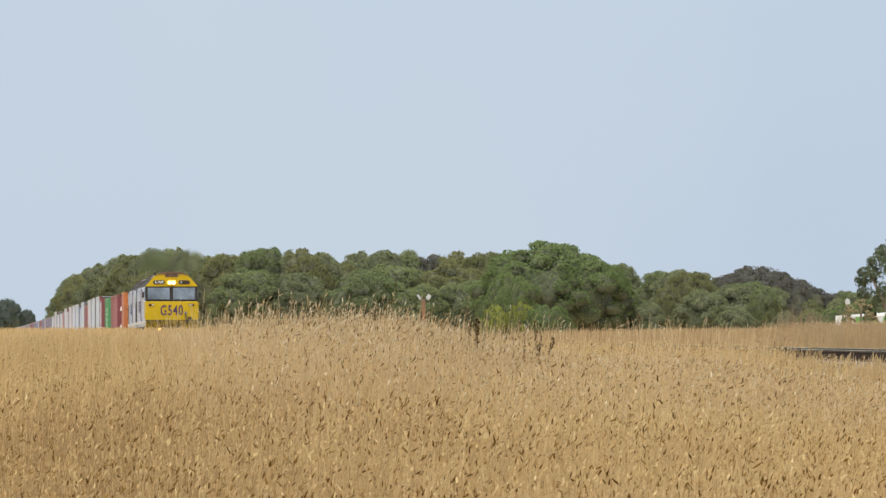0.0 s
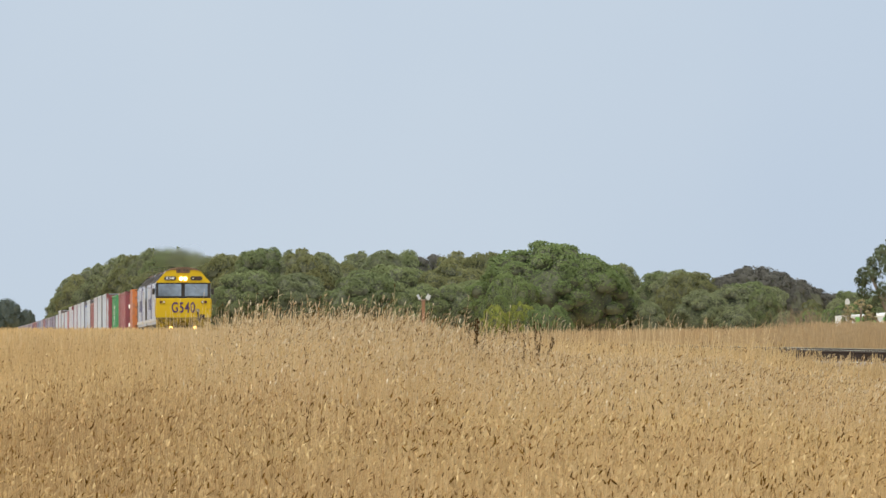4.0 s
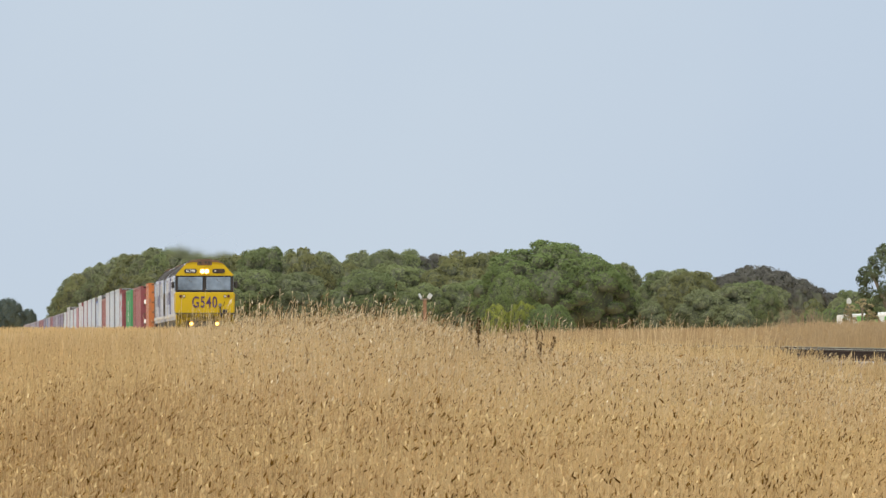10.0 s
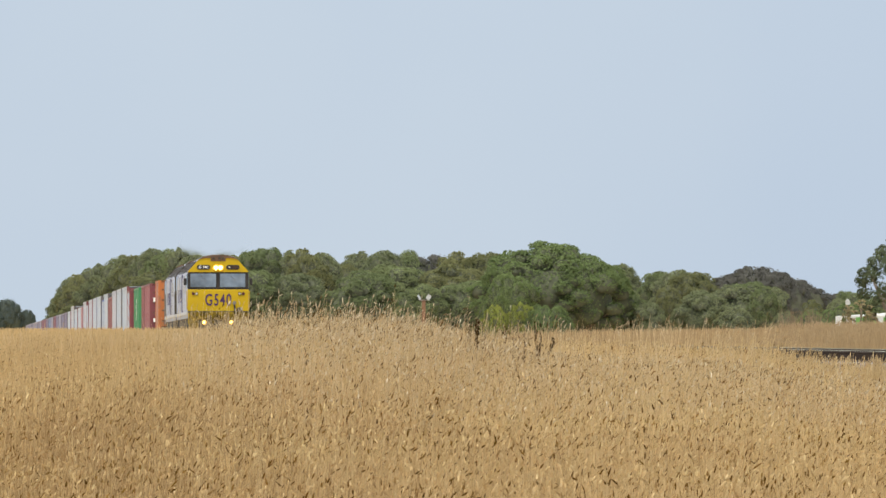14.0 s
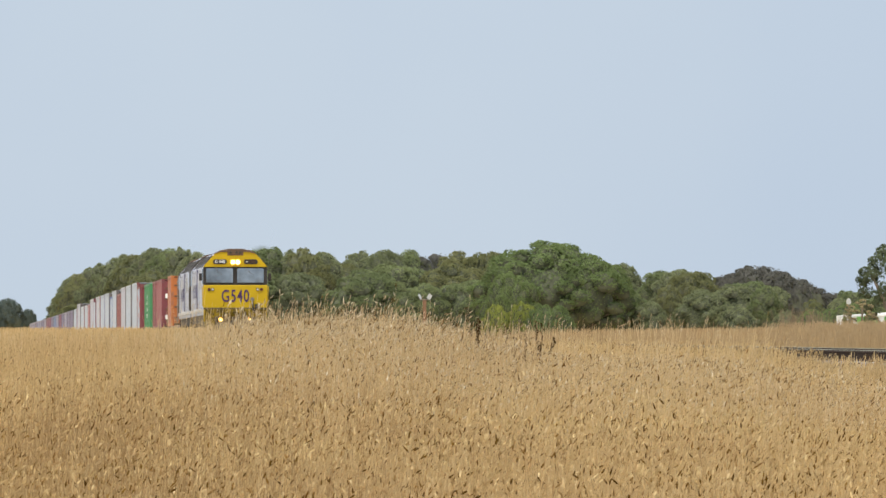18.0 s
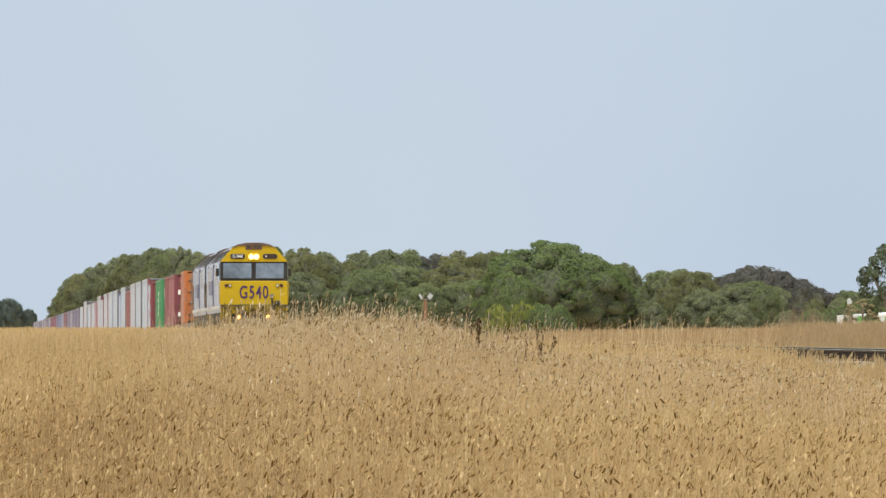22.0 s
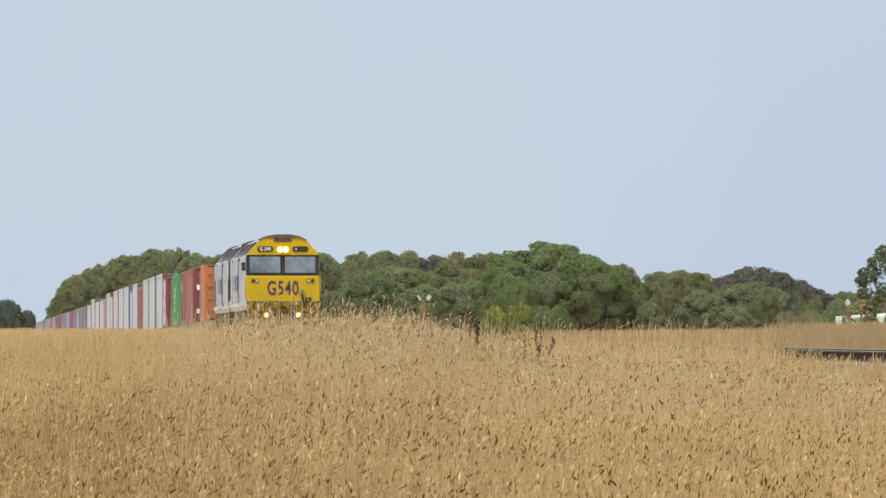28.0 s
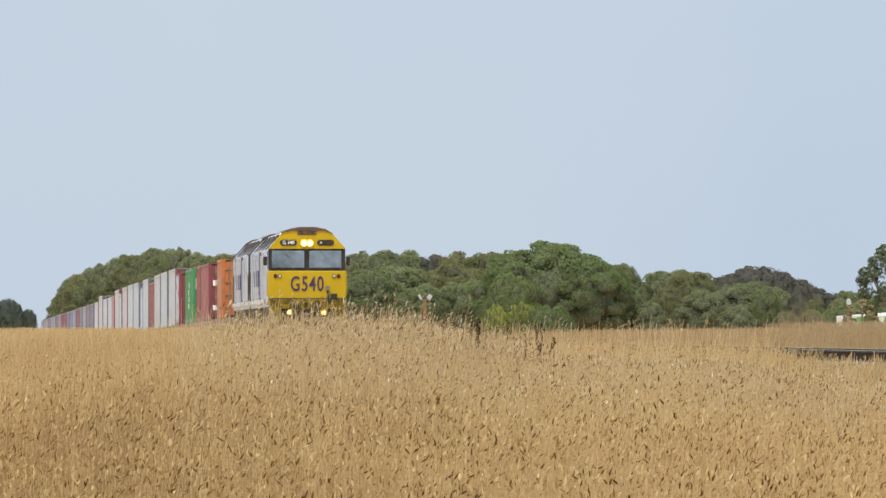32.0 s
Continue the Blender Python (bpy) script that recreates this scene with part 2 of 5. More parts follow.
GRIME = (0.10, 0.075, 0.05)
M = {
    "soil": surface("dry_field_soil", (0.50, 0.385, 0.21), 0.95, vary=0.14, grain=0.35, scale=0.8, bump=0.6, dirt=(0.25, 0.17, 0.08), dirt_amount=0.25),
    "ballast": surface("ballast_stone", (0.17, 0.145, 0.12), 0.95, vary=0.25, grain=0.5, scale=3.0, bump=0.8),
    "sleeper": surface("concrete_sleeper", (0.36, 0.33, 0.29), 0.9, vary=0.2, grain=0.3, scale=2.0, bump=0.3),
    "rail": surface("rail_steel", (0.055, 0.036, 0.027), 0.9, 0.0, spec=0.15, vary=0.2, grain=0.3, scale=3.0, bump=0.2),
    "rail_head": surface("polished_rail_head", (0.27, 0.28, 0.21), 0.6, 0.0, spec=0.3, vary=0.1, scale=3.0),
    "yellow": surface("engine_yellow_paint", (0.455, 0.31, 0.005), 0.5, spec=0.3, vary=0.06, grain=0.1, scale=1.2, dirt=(0.42, 0.27, 0.03), dirt_amount=0.12),
    "yellow_dirty": surface("grimy_yellow_paint", (0.34, 0.225, 0.012), 0.8, vary=0.3, grain=0.3, scale=2.5, dirt=(0.05, 0.038, 0.016), dirt_amount=0.85, spec=0.2),
    "silver": surface("engine_silver_paint", (0.37, 0.405, 0.515), 0.45, 0.0, vary=0.10, grain=0.1, scale=0.7, dirt=(0.36, 0.36, 0.44), dirt_amount=0.3),
    "silver_light": surface("engine_pale_sill", (0.48, 0.48, 0.49), 0.55, vary=0.12, grain=0.15, scale=1.0, dirt=(0.3, 0.26, 0.22), dirt_amount=0.35),
    "blue_band": surface("engine_blue_paint", (0.045, 0.045, 0.13), 0.45, vary=0.12, grain=0.1, scale=1.2),
    "roof_grey": surface("engine_roof_grey", (0.36, 0.37, 0.38), 0.65, vary=0.2, grain=0.2, scale=0.8, dirt=(0.10, 0.09, 0.08), dirt_amount=0.5),
    "roof_dark": surface("sooty_roof_grey", (0.055, 0.052, 0.05), 0.85, vary=0.3, grain=0.2, scale=1.5, dirt=(0.12, 0.115, 0.11), dirt_amount=0.3, spec=0.15),
    "black": surface("black_window_band", (0.022, 0.018, 0.017), 0.55, vary=0.2, scale=2.0),
    "dark": surface("dark_underframe", (0.045, 0.038, 0.03), 0.8, vary=0.3, grain=0.3, scale=3.0, dirt=(0.13, 0.10, 0.07), dirt_amount=0.35),
    "rust_roof": surface("heat_browned_roof", (0.115, 0.068, 0.042), 0.8, vary=0.25, grain=0.2, scale=2.5),
    "number": surface("purple_number_paint", (0.05, 0.018, 0.085), 0.5, vary=0.1, scale=4.0),
    "white_text": surface("white_lettering", (0.80, 0.80, 0.78), 0.5, vary=0.05, scale=4.0),
    "lens": surface("clear_lamp_lens", (0.55, 0.5, 0.4), 0.15, vary=0.1, scale=8.0),
    "red_lens": surface("red_lamp_lens", (0.10, 0.02, 0.02), 0.2, vary=0.1, scale=8.0),
    "steel": surface("worn_steel", (0.25, 0.23, 0.20), 0.45, 0.7, vary=0.2, scale=3.0),
    "post_wood": surface("weathered_brown_post", (0.22, 0.12, 0.07), 0.9, vary=0.2, grain=0.3, scale=5.0, bump=0.3),
    "white_board": surface("white_sign_paint", (0.74, 0.80, 0.88), 0.6, vary=0.08, scale=3.0, dirt=(0.45, 0.42, 0.38), dirt_amount=0.15),
    "grey_board": surface("weathered_white_plate", (0.43, 0.46, 0.48), 0.6, vary=0.15, scale=5.0, dirt=(0.3, 0.28, 0.25), dirt_amount=0.3),
    "green_board": surface("green_trim_paint", (0.16, 0.42, 0.12), 0.6, vary=0.15, scale=2.0),
    "bark": surface("bark", (0.16, 0.13, 0.10), 0.95, vary=0.3, grain=0.4, scale=2.0, bump=0.5),
    "headlight": glow("headlight_glow", (1.0, 0.80, 0.42), 6.0),
    # the lamps' amber halo, made as a glowing disc behind each lens
    "reflector": glow("amber_halo_glow", (1.0, 0.50, 0.08), 1.3),
    "ditch": glow("ditch_light_glow", (1.0, 0.70, 0.22), 4.0),
    "stem": plant("dry_straw_stem", [(0.0, (0.54, 0.394, 0.193)), (0.5, (0.62, 0.461, 0.233)), (1.0, (0.69, 0.53, 0.286))], tint=0.0, through_light=0.2, drift=0.15),
    "head": plant("ripe_seed_head", [(0.0, (0.085, 0.042, 0.004)), (0.16, (0.19, 0.105, 0.018)), (0.21, (0.445, 0.312, 0.14)), (0.9, (0.57, 0.418, 0.20)), (1.0, (0.66, 0.51, 0.27))], tint=0.0, through_light=0.15, drift=0.18),
    "far_head": plant("small_seed_head", [(0.0, (0.065, 0.032, 0.003)), (0.12, (0.17, 0.092, 0.016)), (0.16, (0.45, 0.32, 0.147)), (0.9, (0.57, 0.425, 0.21)), (1.0, (0.66, 0.52, 0.29))], tint=0.0, through_light=0.15, drift=0.16),
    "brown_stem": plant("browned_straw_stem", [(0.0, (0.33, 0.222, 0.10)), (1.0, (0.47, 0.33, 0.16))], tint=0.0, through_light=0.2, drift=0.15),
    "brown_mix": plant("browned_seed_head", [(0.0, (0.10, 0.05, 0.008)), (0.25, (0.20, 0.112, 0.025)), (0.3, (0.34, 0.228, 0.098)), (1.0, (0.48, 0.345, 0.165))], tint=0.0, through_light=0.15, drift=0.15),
    # straw beyond the line, with distance haze in its duller colour
    "dull_straw": plant("haze_dulled_straw", [(0.0, (0.36, 0.262, 0.145)), (1.0, (0.52, 0.39, 0.22))], tint=0.0, through_light=0.2, drift=0.12),
    "brown_head": plant("dark_brown_seed_head", [(0.0, (0.09, 0.044, 0.007)), (1.0, (0.20, 0.108, 0.024))], tint=0.0, through_light=0.1),
    "dead_stalk": plant("grey_dead_stalk", [(0.0, (0.14, 0.11, 0.075)), (1.0, (0.27, 0.21, 0.14))], tint=0.0, through_light=0.1),
    "dusty": surface("dusty_brown_wagon_steel", (0.25, 0.168, 0.122), 0.85, vary=0.25, grain=0.3, scale=1.5, dirt=(0.38, 0.29, 0.2), dirt_amount=0.4),
    "pale_head": plant("pale_seed_head", [(0.0, (0.08, 0.042, 0.009)), (0.18, (0.20, 0.122, 0.045)), (0.24, (0.42, 0.32, 0.185)), (0.6, (0.46, 0.365, 0.23)), (1.0, (0.70, 0.61, 0.44))], tint=0.0, through_light=0.2),
    "pale_stem": plant("bleached_straw_stem", [(0.0, (0.56, 0.43, 0.245)), (1.0, (0.74, 0.60, 0.38))], tint=0.0, through_light=0.2),
    "dock": plant("dark_dock_seed", [(0.0, (0.035, 0.017, 0.004)), (1.0, (0.075, 0.038, 0.009))], tint=0.0, through_light=0.1),
    "reed": plant("dry_brown_weed", [(0.0, (0.31, 0.232, 0.138)), (1.0, (0.46, 0.348, 0.212))], tint=0.0, through_light=0.2),
}
LEAF = {
    "gum": plant("gum_leaves", [(0.0, (0.168, 0.193, 0.102)), (0.6, (0.187, 0.211, 0.111)), (1.0, (0.206, 0.228, 0.120))], tint=0.14, through_light=0.5, mottle=0.22),
    "green": plant("green_leaves", [(0.0, (0.146, 0.196, 0.077)), (0.6, (0.165, 0.217, 0.084)), (1.0, (0.184, 0.236, 0.093))], tint=0.08, through_light=0.5, mottle=0.22),
    # the green leaves greyed, distance haze put into their colour
    "hazed_green": plant("hazed_green_leaves", [(0.0, (0.158, 0.193, 0.090)), (0.6, (0.177, 0.213, 0.098)), (1.0, (0.196, 0.231, 0.107))], tint=0.10, through_light=0.5, mottle=0.22),
    "olive": plant("olive_leaves", [(0.0, (0.168, 0.177, 0.080)), (0.6, (0.186, 0.194, 0.087)), (1.0, (0.205, 0.209, 0.098))], tint=0.13, through_light=0.5, mottle=0.22),
    "pine": plant("dark_cypress_needles", [(0.0, (0.091, 0.091, 0.081)), (0.6, (0.102, 0.101, 0.089)), (1.0, (0.112, 0.110, 0.096))], through_light=0.3, tint=0.12, mottle=0.25),
    "near": plant("dark_gum_leaves", [(0.0, (0.082, 0.104, 0.057)), (0.6, (0.093, 0.117, 0.064)), (1.0, (0.109, 0.132, 0.073))], tint=0.05, through_light=0.35, mottle=0.2),
    "teal": plant("blue_green_needles", [(0.0, (0.092, 0.117, 0.104)), (0.6, (0.104, 0.130, 0.115)), (1.0, (0.117, 0.142, 0.123))], tint=0.08, through_light=0.35, mottle=0.2),
    "lime": plant("yellow_green_leaves", [(0.0, (0.201, 0.231, 0.055)), (0.6, (0.227, 0.257, 0.059)), (1.0, (0.254, 0.278, 0.068))], tint=0.1, through_light=0.35, mottle=0.25),
    # crown cores: inner and underside shade given as a dark colour
    "crown_shade": surface("dark_crown_shade", (0.084, 0.090, 0.060), 0.95, vary=0.3, grain=0.35, scale=1.4, spec=0.1),
    "dryleaf": plant("yellowed_leaves", [(0.0, (0.221, 0.178, 0.093)), (0.6, (0.340, 0.272, 0.153)), (1.0, (0.221, 0.230, 0.111))], tint=0.1),
}


def paint(name, col, rust=0.25):
    return surface(name, col, 0.55, vary=0.10, grain=0.12, scale=0.9, dirt=tuple(0.45 * c + 0.06 for c in col), dirt_amount=rust)


PAINT = {
    "orange": paint("orange_container_paint", (0.42, 0.135, 0.036), 0.35),
    "maroon": paint("maroon_container_paint", (0.175, 0.042, 0.052), 0.3),
    "brown": paint("brown_container_paint", (0.22, 0.075, 0.075), 0.35),
    "green": paint("green_container_paint", (0.045, 0.21, 0.085), 0.2),
    "white": paint("white_container_paint", (0.40, 0.445, 0.52), 0.2),
    "cream": paint("cream_container_paint", (0.41, 0.42, 0.48), 0.25),
    "pink": paint("faded_pink_container_paint", (0.38, 0.22, 0.25), 0.25),
    "blue": paint("blue_container_paint", (0.022, 0.07, 0.30), 0.2),
    "violet": paint("violet_grey_container_paint", (0.18, 0.16, 0.24), 0.25),
    "lilac": paint("lilac_grey_container_paint", (0.27, 0.26, 0.34), 0.2),
    # salmon and rose: orange and maroon with the light on the sides painted in
    "salmon": paint("side_lit_orange_paint", (0.37, 0.165, 0.12), 0.3),
    "rose": paint("side_lit_maroon_paint", (0.27, 0.095, 0.105), 0.3),
    "dull_red": paint("dull_red_container_paint", (0.20, 0.085, 0.115), 0.3),
    "dull_blue": paint("dull_blue_container_paint", (0.16, 0.20, 0.32), 0.3),
    # dark grey for front ends: the shade between containers as a colour
    "grey": paint("gap_shade_container_paint", (0.13, 0.12, 0.125), 0.2),
    "red": paint("red_container_paint", (0.36, 0.10, 0.10), 0.3),
}

# ---------------------------------------------------------------- helpers for meshes


def finish(name, verts, faces, mats, index=None, smooth=False):
    """A mesh from arrays; faces all of one size."""
    me = bpy.data.meshes.new(name)
    verts, faces = np.asarray(verts, dtype=np.float32), np.asarray(faces, dtype=np.int32)
    me.vertices.add(len(verts))
    me.vertices.foreach_set("co", verts.ravel())
    k = faces.shape[1]
    me.loops.add(faces.size)
    me.loops.foreach_set("vertex_index", faces.ravel())
    me.polygons.add(len(faces))
    me.polygons.foreach_set("loop_start", np.arange(0, faces.size, k, dtype=np.int32))
    if index is not None:
        me.polygons.foreach_set("material_index", np.asarray(index, dtype=np.int32))
    me.polygons.foreach_set("use_smooth", np.full(len(faces), smooth))
    for m in mats:
        me.materials.append(m)
    me.update(calc_edges=True)
    return me


def part(name, bm, material, parent, label=""):
    me = bpy.data.meshes.new(name)
    bm.to_mesh(me)
    bm.free()
    me.materials.append(material)
    ob = new(name, me)
    ob.parent = parent
    if label:
        ob["label"] = label
    return ob


def box(bm, x0, x1, y0, y1, z0, z1, bevel=0.0):
    r = bmesh.ops.create_cube(bm, size=1)["verts"]
    for v in r:
        v.co = Vector(((x0 + x1) / 2 + v.co.x * (x1 - x0), (y0 + y1) / 2 + v.co.y * (y1 - y0), (z0 + z1) / 2 + v.co.z * (z1 - z0)))
    if bevel:
        es = list({e for v in r for e in v.link_edges})
        bmesh.ops.bevel(bm, geom=es, offset=bevel, segments=2, affect="EDGES", profile=0.6)
    return bm


def boxed(*a, bevel=0.0):
    return box(bmesh.new(), *a, bevel=bevel)


def tube(bm, a, b, r0, r1=None, n=10):
    a, b = Vector(a), Vector(b)
    r = bmesh.ops.create_cone(bm, cap_ends=True, segments=n, radius1=r0, radius2=r0 if r1 is None else r1, depth=(b - a).length)["verts"]
    m = Matrix.Translation((a + b) / 2) @ (b - a).to_track_quat("Z", "Y").to_matrix().to_4x4()
    bmesh.ops.transform(bm, matrix=m, verts=r)
    return bm


def prism(bm, outline, y0, y1):
    """An outline in x, z drawn out along y."""
    lo = [bm.verts.new((x, y0, z)) for x, z in outline]
    hi = [bm.verts.new((x, y1, z)) for x, z in outline]
    bm.faces.new(lo)
    bm.faces.new(hi[::-1])
    for i in range(len(lo)):
        j = (i + 1) % len(lo)
        bm.faces.new((lo[j], lo[i], hi[i], hi[j]))
    bmesh.ops.recalc_face_normals(bm, faces=bm.faces)
    return bm


def lettering(name, text, size, depth, material, parent, m, width=None, offset=0.01, spacing=1.0):
    cu = bpy.data.curves.new(name, "FONT")
    cu.body, cu.size, cu.extrude, cu.align_x, cu.align_y = text, size, depth, "CENTER", "CENTER"
    cu.offset = size * offset
    cu.space_character = spacing
    tmp = bpy.data.objects.new(name, cu)
    me = bpy.data.meshes.new_from_object(tmp)
    bpy.data.objects.remove(tmp)
    if width:
        xs = [v.co.x for v in me.vertices]
        k = width / (max(xs) - min(xs))
        for v in me.vertices:
            v.co.x *= k
    me.materials.clear()
    me.materials.append(material)
    ob = new(name, me)
    ob.parent = parent
    ob.matrix_basis = m
    return ob


# ---------------------------------------------------------------- lie of the land
PROFILE_Y = [-100, 60, 158, 233, 310, 394, 469, 524, 579, 674, 770, 898, 1100, 1600, 5000]
PROFILE_Z = [-0.38, -0.38, -0.385, -0.43, -0.49, -0.59, -0.81, -1.06, -1.35, -1.80, -2.27, -2.85, -3.7, -5.2, -6.0]


def rail_z(y):
    """Height of the rail heads along the line; a few rounds of averaging take out the corners."""
    y = np.asarray(y, dtype=float)
    return EYE_Z + sum(np.interp(y + o, PROFILE_Y, PROFILE_Z) for o in (-36, -24, -12, 0, 12, 24, 36)) / 7


def ease(a, b, v):
    t = np.clip((np.asarray(v, dtype=float) - a) / (b - a), 0, 1)
    return t * t * (3 - 2 * t)


CREST_X = [-4, 0.4, 2.4, 3.2, 4.6, 5.35, 7.2, 8.0, 9.1, 14]
CREST_Z = [0.80, 0.80, 0.81, 0.82, 0.80, 0.66, 0.58, 0.50, 0.33, 0.25]


def land(x, y):
    """Ground height: the field climbs to a low crest, drops behind it, then runs level with the foot of the railway bank."""
    x, y = np.asarray(x, dtype=float), np.asarray(y, dtype=float)
    plain = rail_z(y) - 0.56
    dip = ease(960, 1090, x / np.maximum(y, 40) * F) * (1 - ease(TRACK_X - 2.2, TRACK_X - 0.8, x)) * (1 - ease(250, 300, y))
    plain = plain - 0.28 * dip                    # a shallow drain beside the bank
    plain = plain + 0.42 * ease(TRACK_X + 2.7, TRACK_X + 6.0, x) * (1 - ease(330, 460, y)) * (1 - ease(60, 120, x))      # rising ground beyond it
    crest = np.interp(x * 95 / np.maximum(y, 40), CREST_X, CREST_Z)
    wide = np.exp(-(np.abs(x - 4.5) / 40) ** 4)
    crest = crest * wide + plain * (1 - wide)
    low = ease(46, 95, y) * crest
    return low * (1 - ease(97, 140, y)) + plain * ease(97, 140, y)


def spot(bearing, d):
    """A place on the ground at a bearing from the railway's direction, d metres along it."""
    x = d * bearing / F
    return x, d, float(land(x, d))


# ground: one sheet out to the horizon, finer near the field
def make_ground():
    ys = np.concatenate([np.linspace(-400, 30, 12), np.arange(36, 180, 3.0), np.arange(184, 420, 12.0), np.linspace(440, 1600, 30), np.linspace(1800, 5000, 10)])
    xs = np.concatenate([[-3000, -1500, -700, -300, -120, -50, -25], np.arange(-14, 22, 0.8), [25, 32, 45, 70, 120, 250, 500, 900, 1800, 3000]])
    gx, gy = np.meshgrid(xs, ys)
    gz = land(gx, gy)
    v = np.stack([gx, gy, gz], -1).reshape(-1, 3)
    n, k = len(ys), len(xs)
    i = (np.arange(n - 1)[:, None] * k + np.arange(k - 1)[None]).ravel()
    ob = new("ground", finish("ground", v, np.stack([i, i + 1, i + k + 1, i + k], 1), [M["soil"]], smooth=True))
    tagged(ob, "flat dry farmland soil under straw-coloured grass", "ground", kind="structure")


make_ground()

# ---------------------------------------------------------------- railway track


def drawn_along(outline, ys, x):
    """A closed outline (dx, dz) drawn along the line, following its gradient."""
    k = len(outline)
    zs = rail_z(ys)
    v = np.array([[(x + a, y, z + b) for a, b in outline] for y, z in zip(ys, zs)]).reshape(-1, 3)
    f = []
    for i in range(len(ys) - 1):
        for j in range(k):
            jj = (j + 1) % k
            f.append((i * k + j, i * k + jj, (i + 1) * k + jj, (i + 1) * k + j))
    return v, f


track = tagged(new("railway_track"), "straight railway track with steel rails on grey ballast", "railway track", kind="structure")
track_ys = np.concatenate([np.arange(-60, 420, 8.0), np.arange(420, 1500, 15.0)])
v, f = drawn_along([(-3.3, -0.95), (-1.65, -0.2), (1.65, -0.2), (2.9, -0.75)], track_ys, TRACK_X)
ob = new("ballast_bed", finish("ballast_bed", v, f, [M["ballast"]]))
ob.parent = track
for side in (-1, 1):
    v, f = drawn_along([(-0.075, -0.172), (-0.075, -0.158), (-0.01, -0.145), (-0.01, -0.045), (-0.036, -0.035), (-0.036, -0.004), (-0.028, 0.0),
                        (0.028, 0.0), (0.036, -0.004), (0.036, -0.035), (0.01, -0.045), (0.01, -0.145), (0.075, -0.158), (0.075, -0.172)], track_ys, TRACK_X + side * 0.755)
    ob = new("rail", finish("rail", v, f, [M["rail"], M["rail_head"]], index=[1 if i % 14 in (5, 6, 7) else 0 for i in range(len(f))]))
    ob.parent = track

# ---------------------------------------------------------------- the train
MOVERS = []            # things of the train: object, distance behind the leading front, length


def glass_mat():
    # mottled blue-grey base colour stands in for reflections in the panes
    m = surface("cab_glass", (0.13, 0.17, 0.225), 0.12, vary=0.45, scale=1.6, spec=0.9)
    p = m.node_tree.nodes["Principled BSDF"]
    p.inputs["Coat Weight"].default_value = 0.6
    p.inputs["Coat Roughness"].default_value = 0.05
    return m


M["glass"] = glass_mat()
FACE = [(-1.46, 1.58), (-1.46, 3.50), (-0.95, 4.07), (-0.68, 4.23), (0.68, 4.23), (0.95, 4.07), (1.46, 3.50), (1.46, 1.58)]
HULL = [(-1.44, 1.30), (-1.44, 3.46), (-0.93, 4.02), (-0.66, 4.17), (0.66, 4.17), (0.93, 4.02), (1.44, 3.46), (1.44, 1.30)]
LOCO_LEN = 19.6


def disc(bm, x, y, z, r, depth, n=18):
    """A short drum whose axis lies along y."""
    return tube(bm, (x, y, z), (x, y + depth, z), r, n=n)


def wheel_mesh(r=0.48):
    bm = bmesh.new()
    tube(bm, (-0.07, 0, 0), (0.07, 0, 0), r, n=24)
    tube(bm, (0.07, 0, 0), (0.10, 0, 0), r + 0.03, n=24)
    tube(bm, (-0.12, 0, 0), (-0.07, 0, 0), 0.16, n=12)
    return bm


def make_bogie(parent, y, gauge=0.755, axles=(-1.9, 0, 1.9), r=0.48, z=0.0):
    """A three-part frame with wheels hung in it."""
    bm = bmesh.new()
    span = max(axles) + 0.75
    for s in (-1, 1):
        box(bm, s * 1.05 - 0.09, s * 1.05 + 0.09, y - span, y + span, 0.52, 0.86, 0.03)
        for a in axles:
            box(bm, s * 1.05 - 0.15, s * 1.05 + 0.15, y + a - 0.2, y + a + 0.2, 0.36, 0.66, 0.03)
        for a in (-span * 0.5, span * 0.5):
            for k in (-0.12, 0.12):
                tube(bm, (s * 1.12, y + a + k, 0.5), (s * 1.12, y + a + k, 0.8), 0.07, n=8)
    box(bm, -1.0, 1.0, y - 0.3, y + 0.3, 0.55, 0.9, 0.03)
    bogie = part("bogie", bm, M["dark"], parent, "grimy dark steel bogie frame")
    for a in axles:
        for s in (-1, 1):
            w = part("wheel", wheel_mesh(r), M["steel"], bogie)
            w.matrix_basis = pose(s * gauge, y + a, r, 0, 0, 0 if s < 0 else 180)
    return bogie


